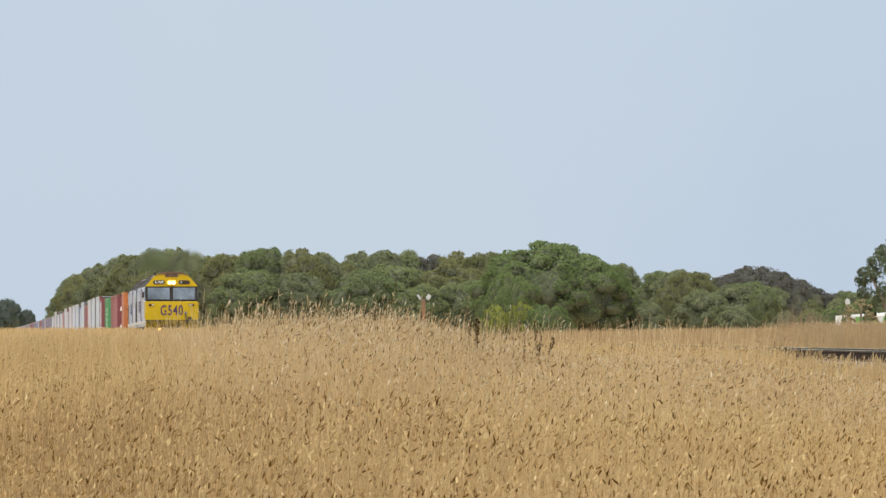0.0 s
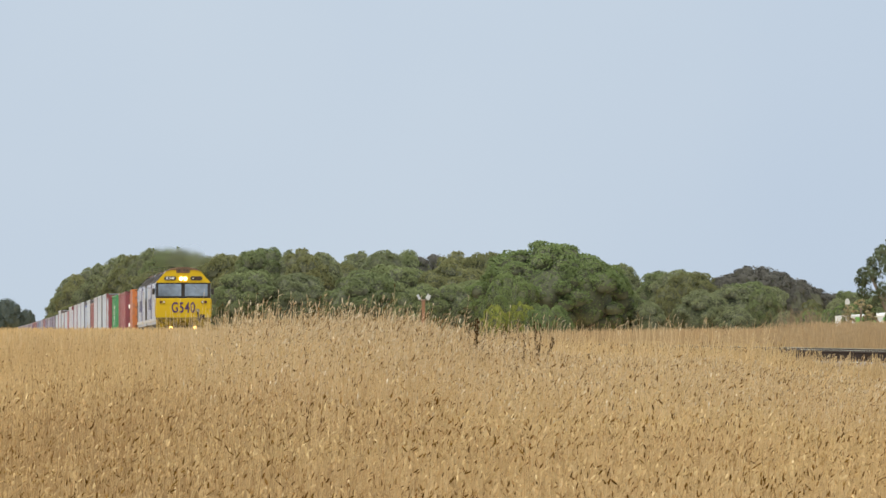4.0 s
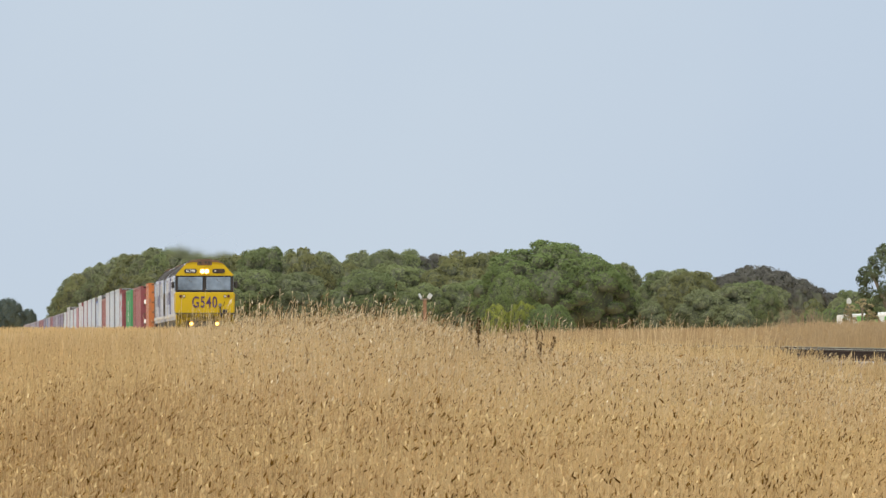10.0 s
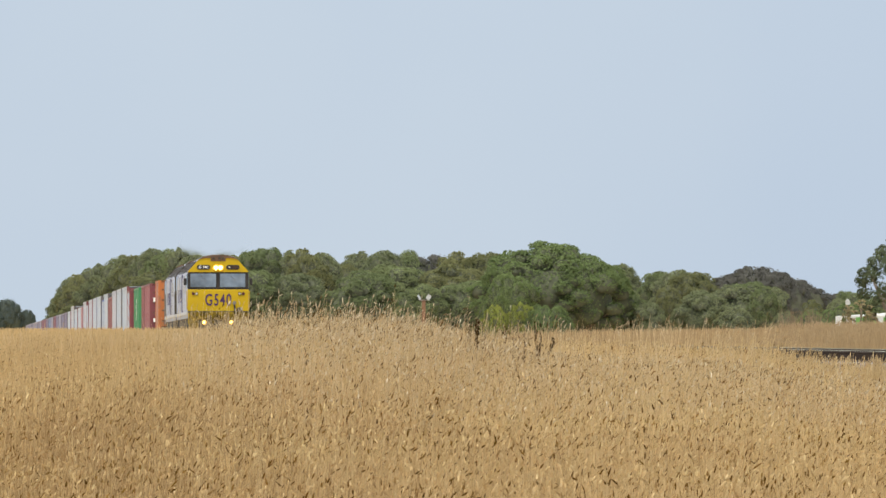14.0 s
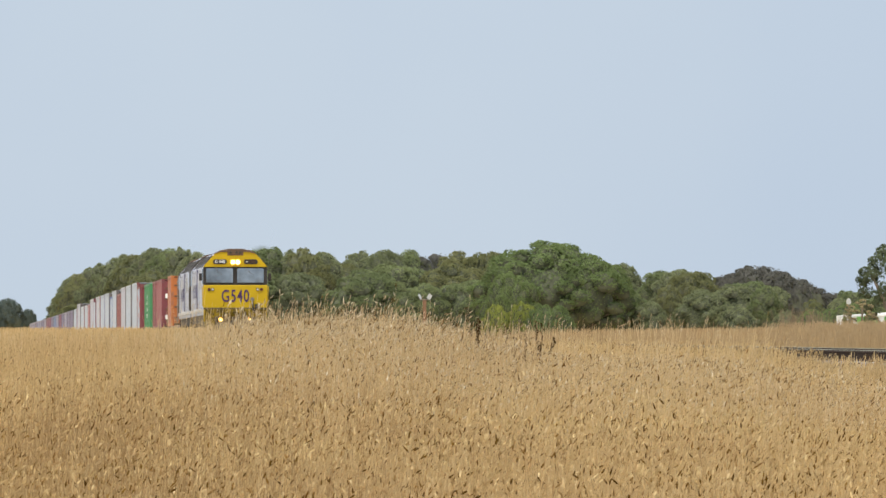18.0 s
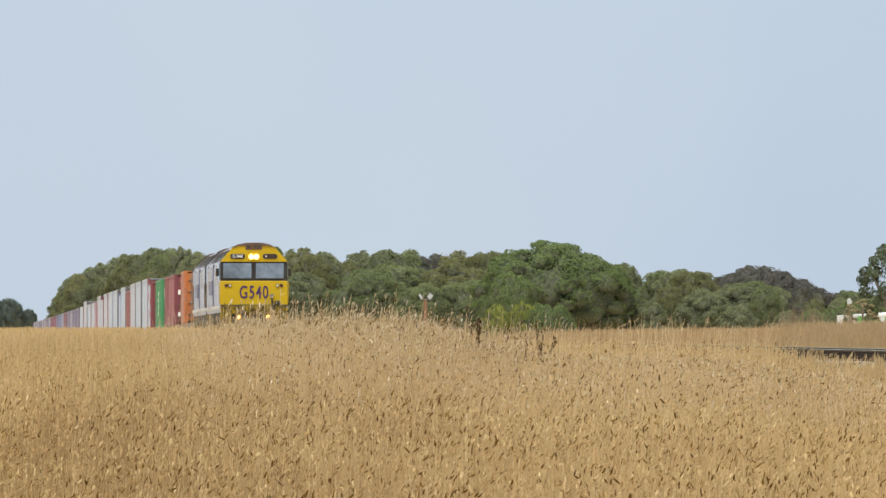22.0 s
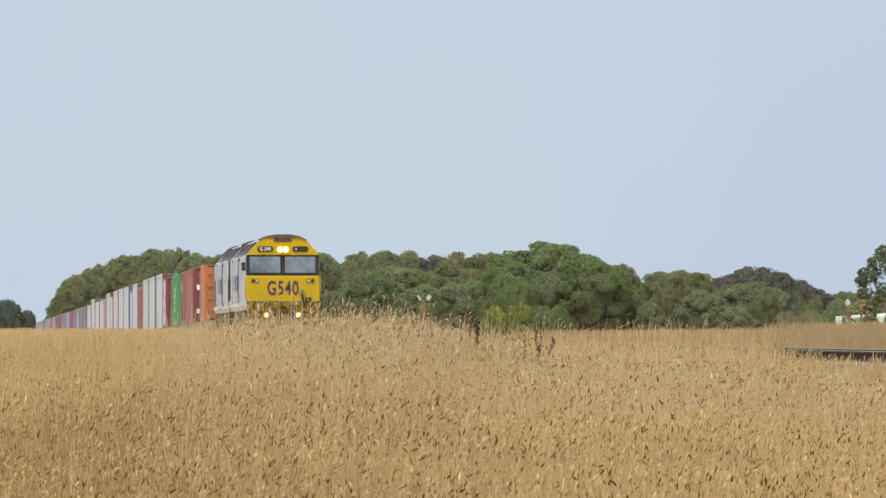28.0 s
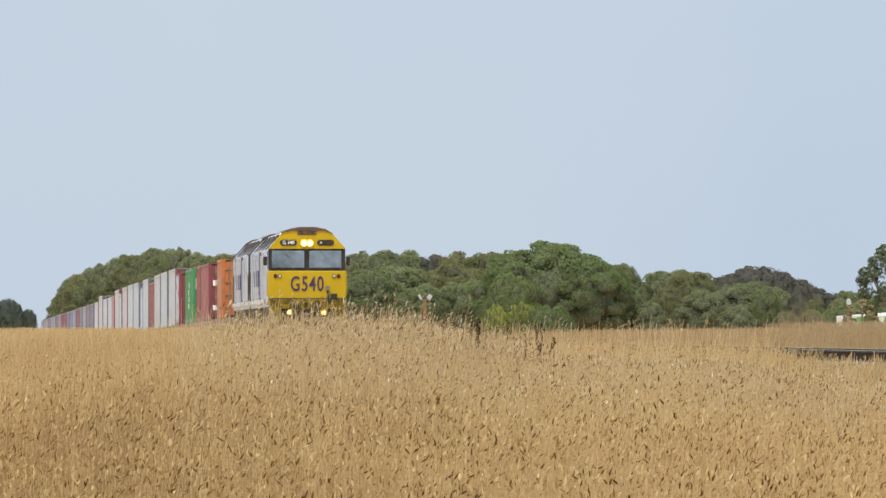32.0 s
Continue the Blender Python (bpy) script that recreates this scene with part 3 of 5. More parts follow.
def cab_end(eng, number, nose, brow):
    """The front face, built towards -y."""
    bm = boxed(-1.46, 1.46, -0.02, 0.2, 1.60, 2.66, bevel=0.035)
    part("nose_panel", bm, M[nose], eng, "flat painted nose panel")
    bm = prism(bmesh.new(), [(-1.46, 3.49), (-0.95, 4.07), (-0.68, 4.23), (0.68, 4.23), (0.95, 4.07), (1.46, 3.49)], 0.0, 0.16)
    part("brow", bm, M[brow], eng, "painted brow under the roof")
    bm = boxed(-1.445, 1.445, 0.06, 0.5, 2.66, 3.49, bevel=0.0)
    part("window_band", bm, M["black"], eng, "black windscreen surround")
    for x0, x1 in ((-1.33, -0.10), (0.08, 1.30)):
        bm = bmesh.new()
        box(bm, x0, x1, -0.0, 0.09, 2.76, 3.42, 0.03)
        pane = part("windscreen", bm, M["glass"], eng, "grey reflecting windscreen pane")
        bm = bmesh.new()
        tube(bm, (x0 + 0.45, -0.03, 3.41), (x0 + 0.62, -0.03, 3.20), 0.005, n=6)
        tube(bm, (x0 + 0.52, -0.03, 3.26), (x0 + 0.74, -0.03, 3.13), 0.005, n=6)
        part("wiper", bm, M["dark"], eng)
    for x in (-0.70, 0.70):
        bm = bmesh.new()
        box(bm, x - 0.21, x + 0.21, -0.03, 0.1, 3.61, 3.83, 0.02)
        for s in (-1, 1):
            disc(bm, x + s * 0.21, -0.03, 3.72, 0.11, 0.13)
        nb = part("number_box", bm, M["black"], eng, "black pill-shaped number box")
        if x < 0 and number:
            lettering("lettering", number[0] + " " + number[1:], 0.19, 0.006, M["white_text"], nb, pose(x, -0.04, 3.72, 90), 0.44)
        else:
            bm = boxed(x - 0.06, x + 0.22, -0.04, -0.025, 3.66, 3.78)
            part("faded_characters", bm, M["rail"], nb)
            part("marker", disc(bmesh.new(), x - 0.17, -0.045, 3.72, 0.04, 0.02), M["lens"], nb)
    bm = boxed(-0.37, 0.37, -0.015, 0.5, 4.0, 4.30, bevel=0.03)
    vent = part("roof_vent", bm, M["rust_roof"], eng, "rust-brown vent above the headlights")
    for x in (-0.22, 0.06, 0.22):
        part("horn", disc(bmesh.new(), x, -0.06, 4.14, 0.06, 0.07, 12), M["dark"], vent)
    bm = prism(bmesh.new(), [(-0.97, 4.085), (-0.68, 4.24), (-0.3, 4.31), (0.3, 4.31), (0.68, 4.24), (0.97, 4.085), (0.62, 4.165), (-0.62, 4.165)], -0.03, 0.5)
    part("roof_cap", bm, M["rust_roof"], eng, "soot-browned roof edge")
    bm = boxed(-0.25, 0.25, -0.05, 0.1, 3.57, 3.84, bevel=0.05)
    hl = part("headlight_housing", bm, M["yellow"], eng)
    for x in (-0.11, 0.11):
        part("headlight", disc(bmesh.new(), x, -0.085, 3.70, 0.085, 0.05), M["headlight"], hl, "lit warm white headlight")
        part("reflector", disc(bmesh.new(), x, -0.06, 3.70, 0.135, 0.05), M["reflector"], hl, "amber-lit reflector bowl")
    for x, mat in ((-1.19, "red_lens"), (-1.03, "lens"), (1.02, "lens"), (1.19, "red_lens")):
        bm = disc(bmesh.new(), x, -0.05, 2.46, 0.075, 0.06)
        ring = part("marker_housing", bm, M["black"], eng)
        part("marker_lens", disc(bmesh.new(), x, -0.065, 2.46, 0.05, 0.03), M[mat], ring)
    if number:
        lettering("fleet_number", number, 0.78, 0.008, M["number"], eng, pose(0.0, -0.03, 2.14, 90), 1.24, 0.013, 1.15)
    # hose valve and cable box on the nose
    bm = disc(bmesh.new(), 0.77, -0.14, 2.02, 0.085, 0.13)
    part("air_valve", bm, M["steel"], eng, "round brass-grey air valve")
    bm = bmesh.new()
    tube(bm, (0.77, -0.1, 1.96), (0.80, -0.12, 1.66), 0.035)
    tube(bm, (0.80, -0.12, 1.66), (0.88, -0.16, 1.40), 0.035)
    part("hose", bm, M["black"], eng)
    part("jumper_box", boxed(0.90, 1.13, -0.16, -0.01, 1.62, 1.80, bevel=0.02), M["black"], eng)
    # pilot beam, coupler, steps
    bm = bmesh.new()
    box(bm, -1.40, 1.40, -0.10, 0.5, 1.22, 1.59, 0.02)
    box(bm, -1.40, -0.95, -0.16, 0.3, 0.72, 1.24, 0.02)
    box(bm, 0.95, 1.40, -0.16, 0.3, 0.72, 1.24, 0.02)
    part("pilot_beam", bm, M["yellow_dirty"], eng, "grimy yellow pilot beam")
    part("shadow_gap_strip", boxed(-1.45, 1.45, -0.06, 0.1, 1.56, 1.635, bevel=0.012), M["dark"], eng, "dark dirty lip below the nose")
    bm = bmesh.new()
    box(bm, -0.95, 0.95, 0.02, 0.3, 0.30, 1.24, 0.02)
    box(bm, -1.15, 1.15, -0.12, 0.05, 0.16, 0.42, 0.03)
    part("cowcatcher", bm, M["dark"], eng, "dark steel cowcatcher plate")
    bm = bmesh.new()
    box(bm, -0.16, 0.16, -0.55, 0.1, 0.74, 1.02, 0.04)
    box(bm, -0.24, 0.10, -0.72, -0.42, 0.70, 1.06, 0.05)
    part("coupler", bm, M["dark"], eng, "dark knuckle coupler")
    bm = bmesh.new()
    ring = [(0.26 * math.cos(a) - 0.01, -0.14, 1.22 + 0.24 * math.sin(a)) for a in np.linspace(0, 2 * math.pi, 15)]
    for p, q in zip(ring, ring[1:]):
        tube(bm, p, q, 0.045, n=6)
    part("coupler_pocket", bm, M["yellow_dirty"], eng, "worn yellow coupler pocket")
    for x in (-0.67, 0.62):
        bm = boxed(x - 0.14, x + 0.14, -0.2, -0.02, 0.97, 1.22, bevel=0.03)
        dl = part("ditch_light_housing", bm, M["yellow_dirty"], eng)
        part("ditch_light", disc(bmesh.new(), x, -0.235, 1.09, 0.07, 0.05), M["ditch"], dl, "lit yellow ditch light")
        part("reflector", disc(bmesh.new(), x, -0.215, 1.09, 0.105, 0.05), M["reflector"], dl, "amber-lit reflector bowl")
    for x in (-0.5, -0.36, 0.33, 0.46):
        bm = bmesh.new()
        tube(bm, (x, -0.14, 1.42), (x * 1.03, -0.26, 1.1), 0.028, n=7)
        tube(bm, (x * 1.03, -0.26, 1.1), (x * 1.1, -0.2, 0.66), 0.028, n=7)
        part("brake_hose", bm, M["black"], eng)
    for s in (-1, 1):
        bm = boxed(min(s * 1.50, s * 1.64), max(s * 1.50, s * 1.64), 0.22, 0.42, 2.86, 3.20, bevel=0.03)
        if number:
            part("mirror", bm, M["black"], eng, "black side mirror")
        else:
            bm.free()
        bm = bmesh.new()
        tube(bm, (s * 1.48, 0.12, 1.7), (s * 1.50, 0.12, 2.6), 0.02, n=6)
        tube(bm, (s * 1.42, -0.1, 1.0), (s * 1.42, -0.1, 1.55), 0.02, n=6)
        part("handrail", bm, M["yellow"] if number else M["dark"], eng)
        for z in (0.45, 0.75, 1.05):
            part("step", boxed(min(s * 1.12, s * 1.44), max(s * 1.12, s * 1.44), 0.32, 0.55, z, z + 0.04), M["dark"], eng)


def half_engine(eng, number, nose, brow):
    """One end of the engine with its side fittings, up to the middle."""
    cab_end(eng, number, nose, brow)
    for s in (-1, 1):
        x0, x1 = (-1.475, -1.43) if s < 0 else (1.43, 1.475)
        part("cab_side_window", boxed(x0 - 0.004, x1 + 0.004, 0.75, 1.75, 2.72, 3.42, bevel=0.02), M["glass"], eng)
        part("cab_door", boxed(x0, x1, 2.05, 2.75, 1.62, 3.44, bevel=0.015), M["silver"], eng)
        part("door_gap", boxed(x0 + 0.012, x1 - 0.012, 2.76, 3.0, 1.6, 3.46), M["black"], eng, "dark recess beside the cab door")
        for k, y in enumerate((3.6, 4.7, 5.8, 6.9, 8.0)):
            part("engine_room_door", boxed(x0 + 0.01, x1 - 0.01, y - 0.47, y + 0.42, 1.66, 3.30, bevel=0.012), M["silver"], eng)
            if k == 4:
                part("stripe", boxed(x0 - 0.006, x1 + 0.006, y + 0.45, y + 1.6, 1.62, 3.44), M["blue_band"], eng, "dark blue upright stripe")
            if k in (0, 2):
                part("grille", boxed(x0 - 0.002, x1 + 0.002, y - 0.34, y + 0.3, 2.5, 3.2), M["roof_grey"], eng, "grey air intake grille")
            if k in (1, 3):
                part("door_seam", boxed(x0 + 0.008, x1 - 0.008, y + 0.43, y + 0.56, 1.66, 3.34), M["dark"], eng)
        part("sill", boxed(x0 - 0.02, x1 + 0.02, 0.25, LOCO_LEN / 2, 1.43, 1.585, bevel=0.02), M["silver_light"], eng, "pale grey side sill")
        for y, w_ in ((10.9, 0.55), (12.7, 0.55), (14.6, 0.6)):
            part("painted_character", boxed(x0 - 0.004, x1 + 0.004, y - w_ / 2, y + w_ / 2, 2.12, 2.74), M["blue_band"], eng, "dark blue block character")
        for y in (3.9, 7.9):
            bm = prism(bmesh.new(), [(s * 1.43, 3.50), (s * 0.97, 4.05), (s * 0.93, 4.02 + 0.0), (s * 1.39, 3.46)], y - 1.1, y + 1.0)
            part("roof_hatch", bm, M["roof_dark"], eng, "dark sloping roof hatch")
    bm = boxed(-0.55, 0.55, 2.6, 4.4, 4.16, 4.27, bevel=0.03)
    part("roof_hump", bm, M["roof_grey"], eng)
    for y in (7.2, 9.0):
        part("roof_fan", tube(bmesh.new(), (0, y, 4.16), (0, y, 4.29), 0.55, n=24), M["roof_grey"], eng, "round grey roof fan housing")
    make_bogie(eng, 3.7)


def make_engine(name, number, label, nose="yellow", brow="yellow"):
    eng = tagged(new(name), label, "locomotive", group="locomotives of the train")
    part("body", prism(bmesh.new(), HULL, 0.2, LOCO_LEN - 0.2), M["silver"], eng, "silver-grey cowl body")
    part("underframe", boxed(-1.36, 1.36, 0.5, LOCO_LEN - 0.5, 0.95, 1.43), M["dark"], eng)
    part("fuel_tank", boxed(-1.25, 1.25, 7.4, 12.2, 0.35, 1.28, bevel=0.12), M["dark"], eng, "dark fuel tank")
    part("exhaust_stack", boxed(-0.25, 0.25, 5.2, 5.8, 4.16, 4.32, bevel=0.03), M["dark"], eng)
    before = set(eng.children_recursive)
    half_engine(eng, number, nose, brow)
    # dark side panels paint the shade of the gap ahead of this engine
    if not number:
        for s in (-1, 1):
            part("corner_panel", boxed(min(s * 1.40, s * 1.478), max(s * 1.40, s * 1.478), 0.03, 1.5, 1.62, 3.47), M["dark"], eng, "sooty dark corner panel")
    # the same fittings at the other end, turned about the middle; that end's number stays off
    turn = pose(0, LOCO_LEN, 0, 0, 0, 180)
    for o in [c for c in eng.children if c not in before]:
        if o.name.startswith(("fleet_number", "headlight", "exhaust", "mirror", "handrail", "painted_character", "stripe")):
            continue
        made = {}
        for c in (o, *o.children_recursive):
            if c.name.startswith(("lettering", "ditch_light.")) or c.name == "ditch_light":
                continue
            made[c] = c.copy()
            scene.collection.objects.link(made[c])
            made[c].parent = made.get(c.parent, eng)
        made[o].matrix_basis = turn @ o.matrix_basis
        if o.name.startswith(("nose_panel", "pilot_beam", "brow", "coupler_pocket")):      # coupled end coloured dark for the shaded gap
            made[o].data = o.data.copy()
            made[o].data.materials[0] = M["dark"]
    return eng


engine = make_engine("locomotive", "G540", "yellow-nosed silver diesel locomotive with lit headlights leading the train")
MOVERS.append((engine, 0.0, LOCO_LEN))
engine_2 = make_engine("locomotive", "", "silver diesel locomotive coupled behind the leading one", "dark", "dark")
MOVERS.append((engine_2, 20.5, LOCO_LEN))


# hot exhaust above the leading engine: clear air, blurring what lies behind it
def make_hot_air():
    m, n, l, p = node_mat("hot_exhaust_air")
    n.remove(p)
    bend = n.new("ShaderNodeBsdfRefraction")
    bend.inputs["IOR"].default_value, bend.inputs["Roughness"].default_value = 1.0009, 0.55
    bend.inputs["Color"].default_value = (1, 1, 1, 1)
    l.new(bend.outputs["BSDF"], n["Material Output"].inputs["Surface"])
    return m


def make_puff(seed, wide, tall, deep):
    """A billow of hot air with an uneven rim."""
    rng = np.random.default_rng(seed)
    a = np.linspace(0, 2 * math.pi, 48, endpoint=False)
    r = 1 + 0.08 * np.sin(3 * a + rng.uniform(0, 6)) + 0.05 * np.sin(7 * a + rng.uniform(0, 6)) + 0.03 * np.sin(11 * a)
    bm = prism(bmesh.new(), [(wide * k * math.cos(q), tall * k * math.sin(q)) for q, k in zip(a, r)], -deep / 2, deep / 2)
    bmesh.ops.delete(bm, geom=[q for q in bm.faces if len(q.verts) == 4], context="FACES_ONLY")      # its rim fades into the air
    me = bpy.data.meshes.new("exhaust_haze")
    bm.to_mesh(me)
    bm.free()
    me.materials.append(M["hot_air"])
    return tagged(new("exhaust_haze", me), "clear shimmering hot exhaust air above the leading locomotive", "exhaust")


M["hot_air"] = make_hot_air()
HAZE = [make_puff(71, 0.85, 0.62, 1.6), make_puff(72, 0.85, 0.62, 1.6), make_puff(73, 1.5, 0.46, 1.6)]


# containers ----------------------------------------------------
def corrugated(length, h0, h1, depth=0.036, pitch=0.29):
    """A ribbed wall in the y, z plane facing -x, with a thin return at its ends."""
    n = max(3, int(length / pitch))
    p = length / n
    pts = []
    for i in range(n):
        y = i * p
        pts += [(0.0, y), (0.0, y + p * 0.32), (depth, y + p * 0.5), (depth, y + p * 0.82)]
    pts.append((0.0, length))
    bm = bmesh.new()
    lo = [bm.verts.new((x, y, h0)) for x, y in pts]
    hi = [bm.verts.new((x, y, h1)) for x, y in pts]
    for i in range(len(pts) - 1):
        bm.faces.new((lo[i + 1], lo[i], hi[i], hi[i + 1]))
    return bm


def make_container(colour, length, height, label, doors=True, marks=None, side=None, end=None):
    """Local origin: middle of the front lower edge; length runs along +y."""
    box_ob = tagged(new("shipping_container"), label, "container", group="containers on the train")
    m, w = PAINT[colour], 1.219
    ms = PAINT[side] if side else m
    for s in (-1, 1):
        wall = part("side_wall", corrugated(length - 0.24, 0.16, height - 0.1), ms, box_ob)
        wall.matrix_basis = pose(-w + 0.012, 0.12, 0) if s < 0 else pose(w - 0.012, length - 0.12, 0, 0, 0, 180)
        part("bottom_rail", boxed(min(s * w, s * (w - 0.08)), max(s * w, s * (w - 0.08)), 0.1, length - 0.1, 0.02, 0.17), m, box_ob)
        part("top_rail", boxed(min(s * w, s * (w - 0.07)), max(s * w, s * (w - 0.07)), 0.1, length - 0.1, height - 0.11, height), m, box_ob)
        for y in (0, length - 0.13):
            bm = bmesh.new()
            box(bm, min(s * w, s * (w - 0.14)), max(s * w, s * (w - 0.14)), y, y + 0.13, 0.0, height)
            for z in (0, height - 0.12):
                box(bm, min(s * (w + 0.004), s * (w - 0.165)), max(s * (w + 0.004), s * (w - 0.165)), y - 0.004, y + 0.17, z - 0.002, z + 0.122)
            part("corner_post", bm, PAINT[end] if end and y == 0 else m, box_ob)
    part("roof", boxed(-w + 0.06, w - 0.06, 0.06, length - 0.06, height - 0.05, height - 0.012), m, box_ob)
    part("floor_frame", boxed(-w + 0.07, w - 0.07, 0.08, length - 0.08, 0.05, 0.16), M["dark"], box_ob)
    rear = part("end_wall", corrugated(2 * w - 0.28, 0.14, height - 0.1, 0.045), m, box_ob)
    rear.matrix_basis = pose(-w + 0.14, length - 0.03, 0, 0, 0, -90)
    if doors:
        for s in (-1, 1):
            bm = boxed(min(s * 0.01, s * (w - 0.14)), max(s * 0.01, s * (w - 0.14)), 0.03, 0.08, 0.14, height - 0.11, bevel=0.01)
            d = part("door", bm, m, box_ob)
            for k in (0.3, 0.55):
                bm = bmesh.new()
                tube(bm, (s * k * 1.6, 0.005, 0.16), (s * k * 1.6, 0.005, height - 0.13), 0.022, n=6)
                for z in (0.3, 1.05, height - 0.35):
                    box(bm, s * k * 1.6 - 0.05, s * k * 1.6 + 0.05, -0.01, 0.03, z - 0.03, z + 0.03)
                part("locking_bar", bm, M["steel"], d)
            for z in np.linspace(0.42, height - 0.5, 4):
                part("hinge", boxed(s * (w - 0.3) - 0.12, s * (w - 0.3) + 0.12, 0.0, 0.03, z - 0.035, z + 0.035), M["rust_roof"], d)
    else:
        e = part("end_wall", corrugated(2 * w - 0.28, 0.14, height - 0.1, 0.045), PAINT[end] if end else m, box_ob)
        e.matrix_basis = pose(w - 0.14, 0.03, 0, 0, 0, 90)
    if marks == "bars":           # unreadable white characters: one large row on the side, a small one on the end
        for k in range(4):
            y, z = length * (0.45 + 0.05 * (k % 2)), height * (0.66 - 0.13 * k)
            part("painted_character", boxed(-w - 0.004, -w + 0.008, y, y + length * 0.045, z, z + height * 0.09), M["white_text"], box_ob)
        part("painted_character", boxed(-w + 0.16, -w + 0.42, 0.018, 0.03, height * 0.62, height * 0.82), M["white_text"], box_ob)
    if marks == "end":
        for z in (0.60, 0.16):
            part("painted_character", boxed(-w + 0.20, -w + 0.42, 0.012, 0.03, height * z, height * (z + 0.10)), M["white_text"], box_ob)
    if marks == "patch":
        for y, z in ((0.7, 0.55), (2.3, 0.3), (3.9, 0.68)):
            part("rust_patch", boxed(-w - 0.004, -w + 0.008, y, y + 0.9, height * z, height * (z + 0.12)), PAINT["red"], box_ob)
    return box_ob


L40, L20, LOW, HIGH = 12.19, 6.06, 2.59, 2.90
DECK = 1.08
LOADS = [              # distance of the front behind the leading face, colour, length, height, label, extras
    (62.8, "orange", L20, LOW, "short orange shipping container with faded sides and end doors", dict(marks=None, side="salmon")),
    (81.0, "maroon", L40, LOW, "long maroon shipping container with faded sides and white characters", dict(marks="end", side="rose")),
    (93.7, "brown", L20, LOW, "short brown shipping container", dict(doors=False)),
    (106.0, "green", L40, LOW, "long green shipping container with white characters", dict(marks="bars", doors=False)),
    (129.3, "maroon", L20, LOW, "short container with maroon ends and stained white sides", dict(side="white", marks="patch", doors=False)),
    (135.8, "white", L40, HIGH, "long high white shipping container with brown end", dict(doors=False, end="brown")),
    (151.6, "white", L40, HIGH, "long high white shipping container with dark end", dict(doors=False, end="grey")),
    (165.6, "cream", L40, HIGH, "long high off-white shipping container with dark end", dict(doors=False, end="grey")),
    (177.6, "brown", L40, LOW, "long red-brown shipping container", dict(doors=False)),
    (190.6, "white", L40, HIGH, "long high white shipping container with dark end", dict(doors=False, end="grey")),
    (203.6, "blue", L20, LOW, "short container with blue ends and white sides", dict(side="white", doors=False)),
]
at = 213.0
for colour, length, height, end in (("white", L40, HIGH, "grey"), ("white", L40, HIGH, "lilac"), ("cream", L40, HIGH, "brown"), ("white", L20, LOW, "maroon"), ("cream", L40, HIGH, "maroon"), ("pink", L20, LOW, "maroon"), ("white", L40, LOW, "maroon"),
                                    ("white", L40, LOW, "brown"), ("cream", L40, HIGH, "grey"), ("white", L40, LOW, "brown")):
    LOADS.append((at, colour, length, height, "%s %s shipping container with a darker end" % ("long" if length > 7 else "short", {"pink": "faded pink", "cream": "off-white"}.get(colour, colour)), dict(doors=False, end=end)))
    at += length + (2.6 if length > 7 else 0.5)
at = 346.0
for colour in ("violet", "violet", "lilac", "violet", "dull_red", "lilac", "dull_blue", "violet", "dull_red", "dull_red", "lilac", "violet", "lilac", "lilac", "violet", "lilac", "lilac", "lilac"):
    LOADS.append((at, colour, L40, LOW, "long %s shipping container" % {"violet": "violet-grey", "lilac": "lilac-grey", "dull_red": "dull red", "dull_blue": "dull blue"}.get(colour, colour), dict(doors=False, end="grey" if colour in ("lilac", "violet") else None)))
    at += L40 + 1.7
BUILT = {}
for at, colour, length, height, label, extra in LOADS:
    key = (colour, length, height, tuple(sorted(extra.items())))
    if key in BUILT:
        c = tagged(copy_thing(BUILT[key], Matrix.Identity(4)), label)
    else:
        c = BUILT[key] = make_container(colour, length, height, label, **extra)
    MOVERS.append((c, at, length, DECK))


# flat wagons below them ----------------------------------------
def make_wagon(length):
    wag = tagged(new("flat_wagon"), "dark steel container flat wagon on two bogies", "wagon", group="wagons of the train")
    part("deck", boxed(-1.25, 1.25, 0.0, length, 0.98, 1.07, bevel=0.0), M["dusty"], wag, "dusty brown wagon deck")
    part("centre_sill", boxed(-0.25, 0.25, 0.1, length - 0.1, 0.62, 0.98), M["dark"], wag)
    for s in (-1, 1):
        part("side_sill", boxed(min(s * 1.28, s * 1.18), max(s * 1.28, s * 1.18), 0.05, length - 0.05, 0.72, 1.05), M["dusty"], wag)
    for y in (1.9, length - 1.9):
        make_bogie(wag, y, axles=(-0.9, 0.9), r=0.46)
    for y in (-0.6, length - 0.05):
        part("coupler", boxed(-0.15, 0.15, y, y + 0.65, 0.72, 1.0, bevel=0.04), M["dark"], wag)
    return wag


y = 41.6
first_wagon = make_wagon(19.3)
end_of_train = LOADS[-1][0] + LOADS[-1][2]
k = 0
while y < end_of_train - 3:
    wgn = first_wagon if k == 0 else copy_thing(first_wagon, Matrix.Identity(4))
    MOVERS.append((wgn, y, 19.3, 0.0))
    y += 20.6
    k += 1

# ---------------------------------------------------------------- trees


BALLS = {}


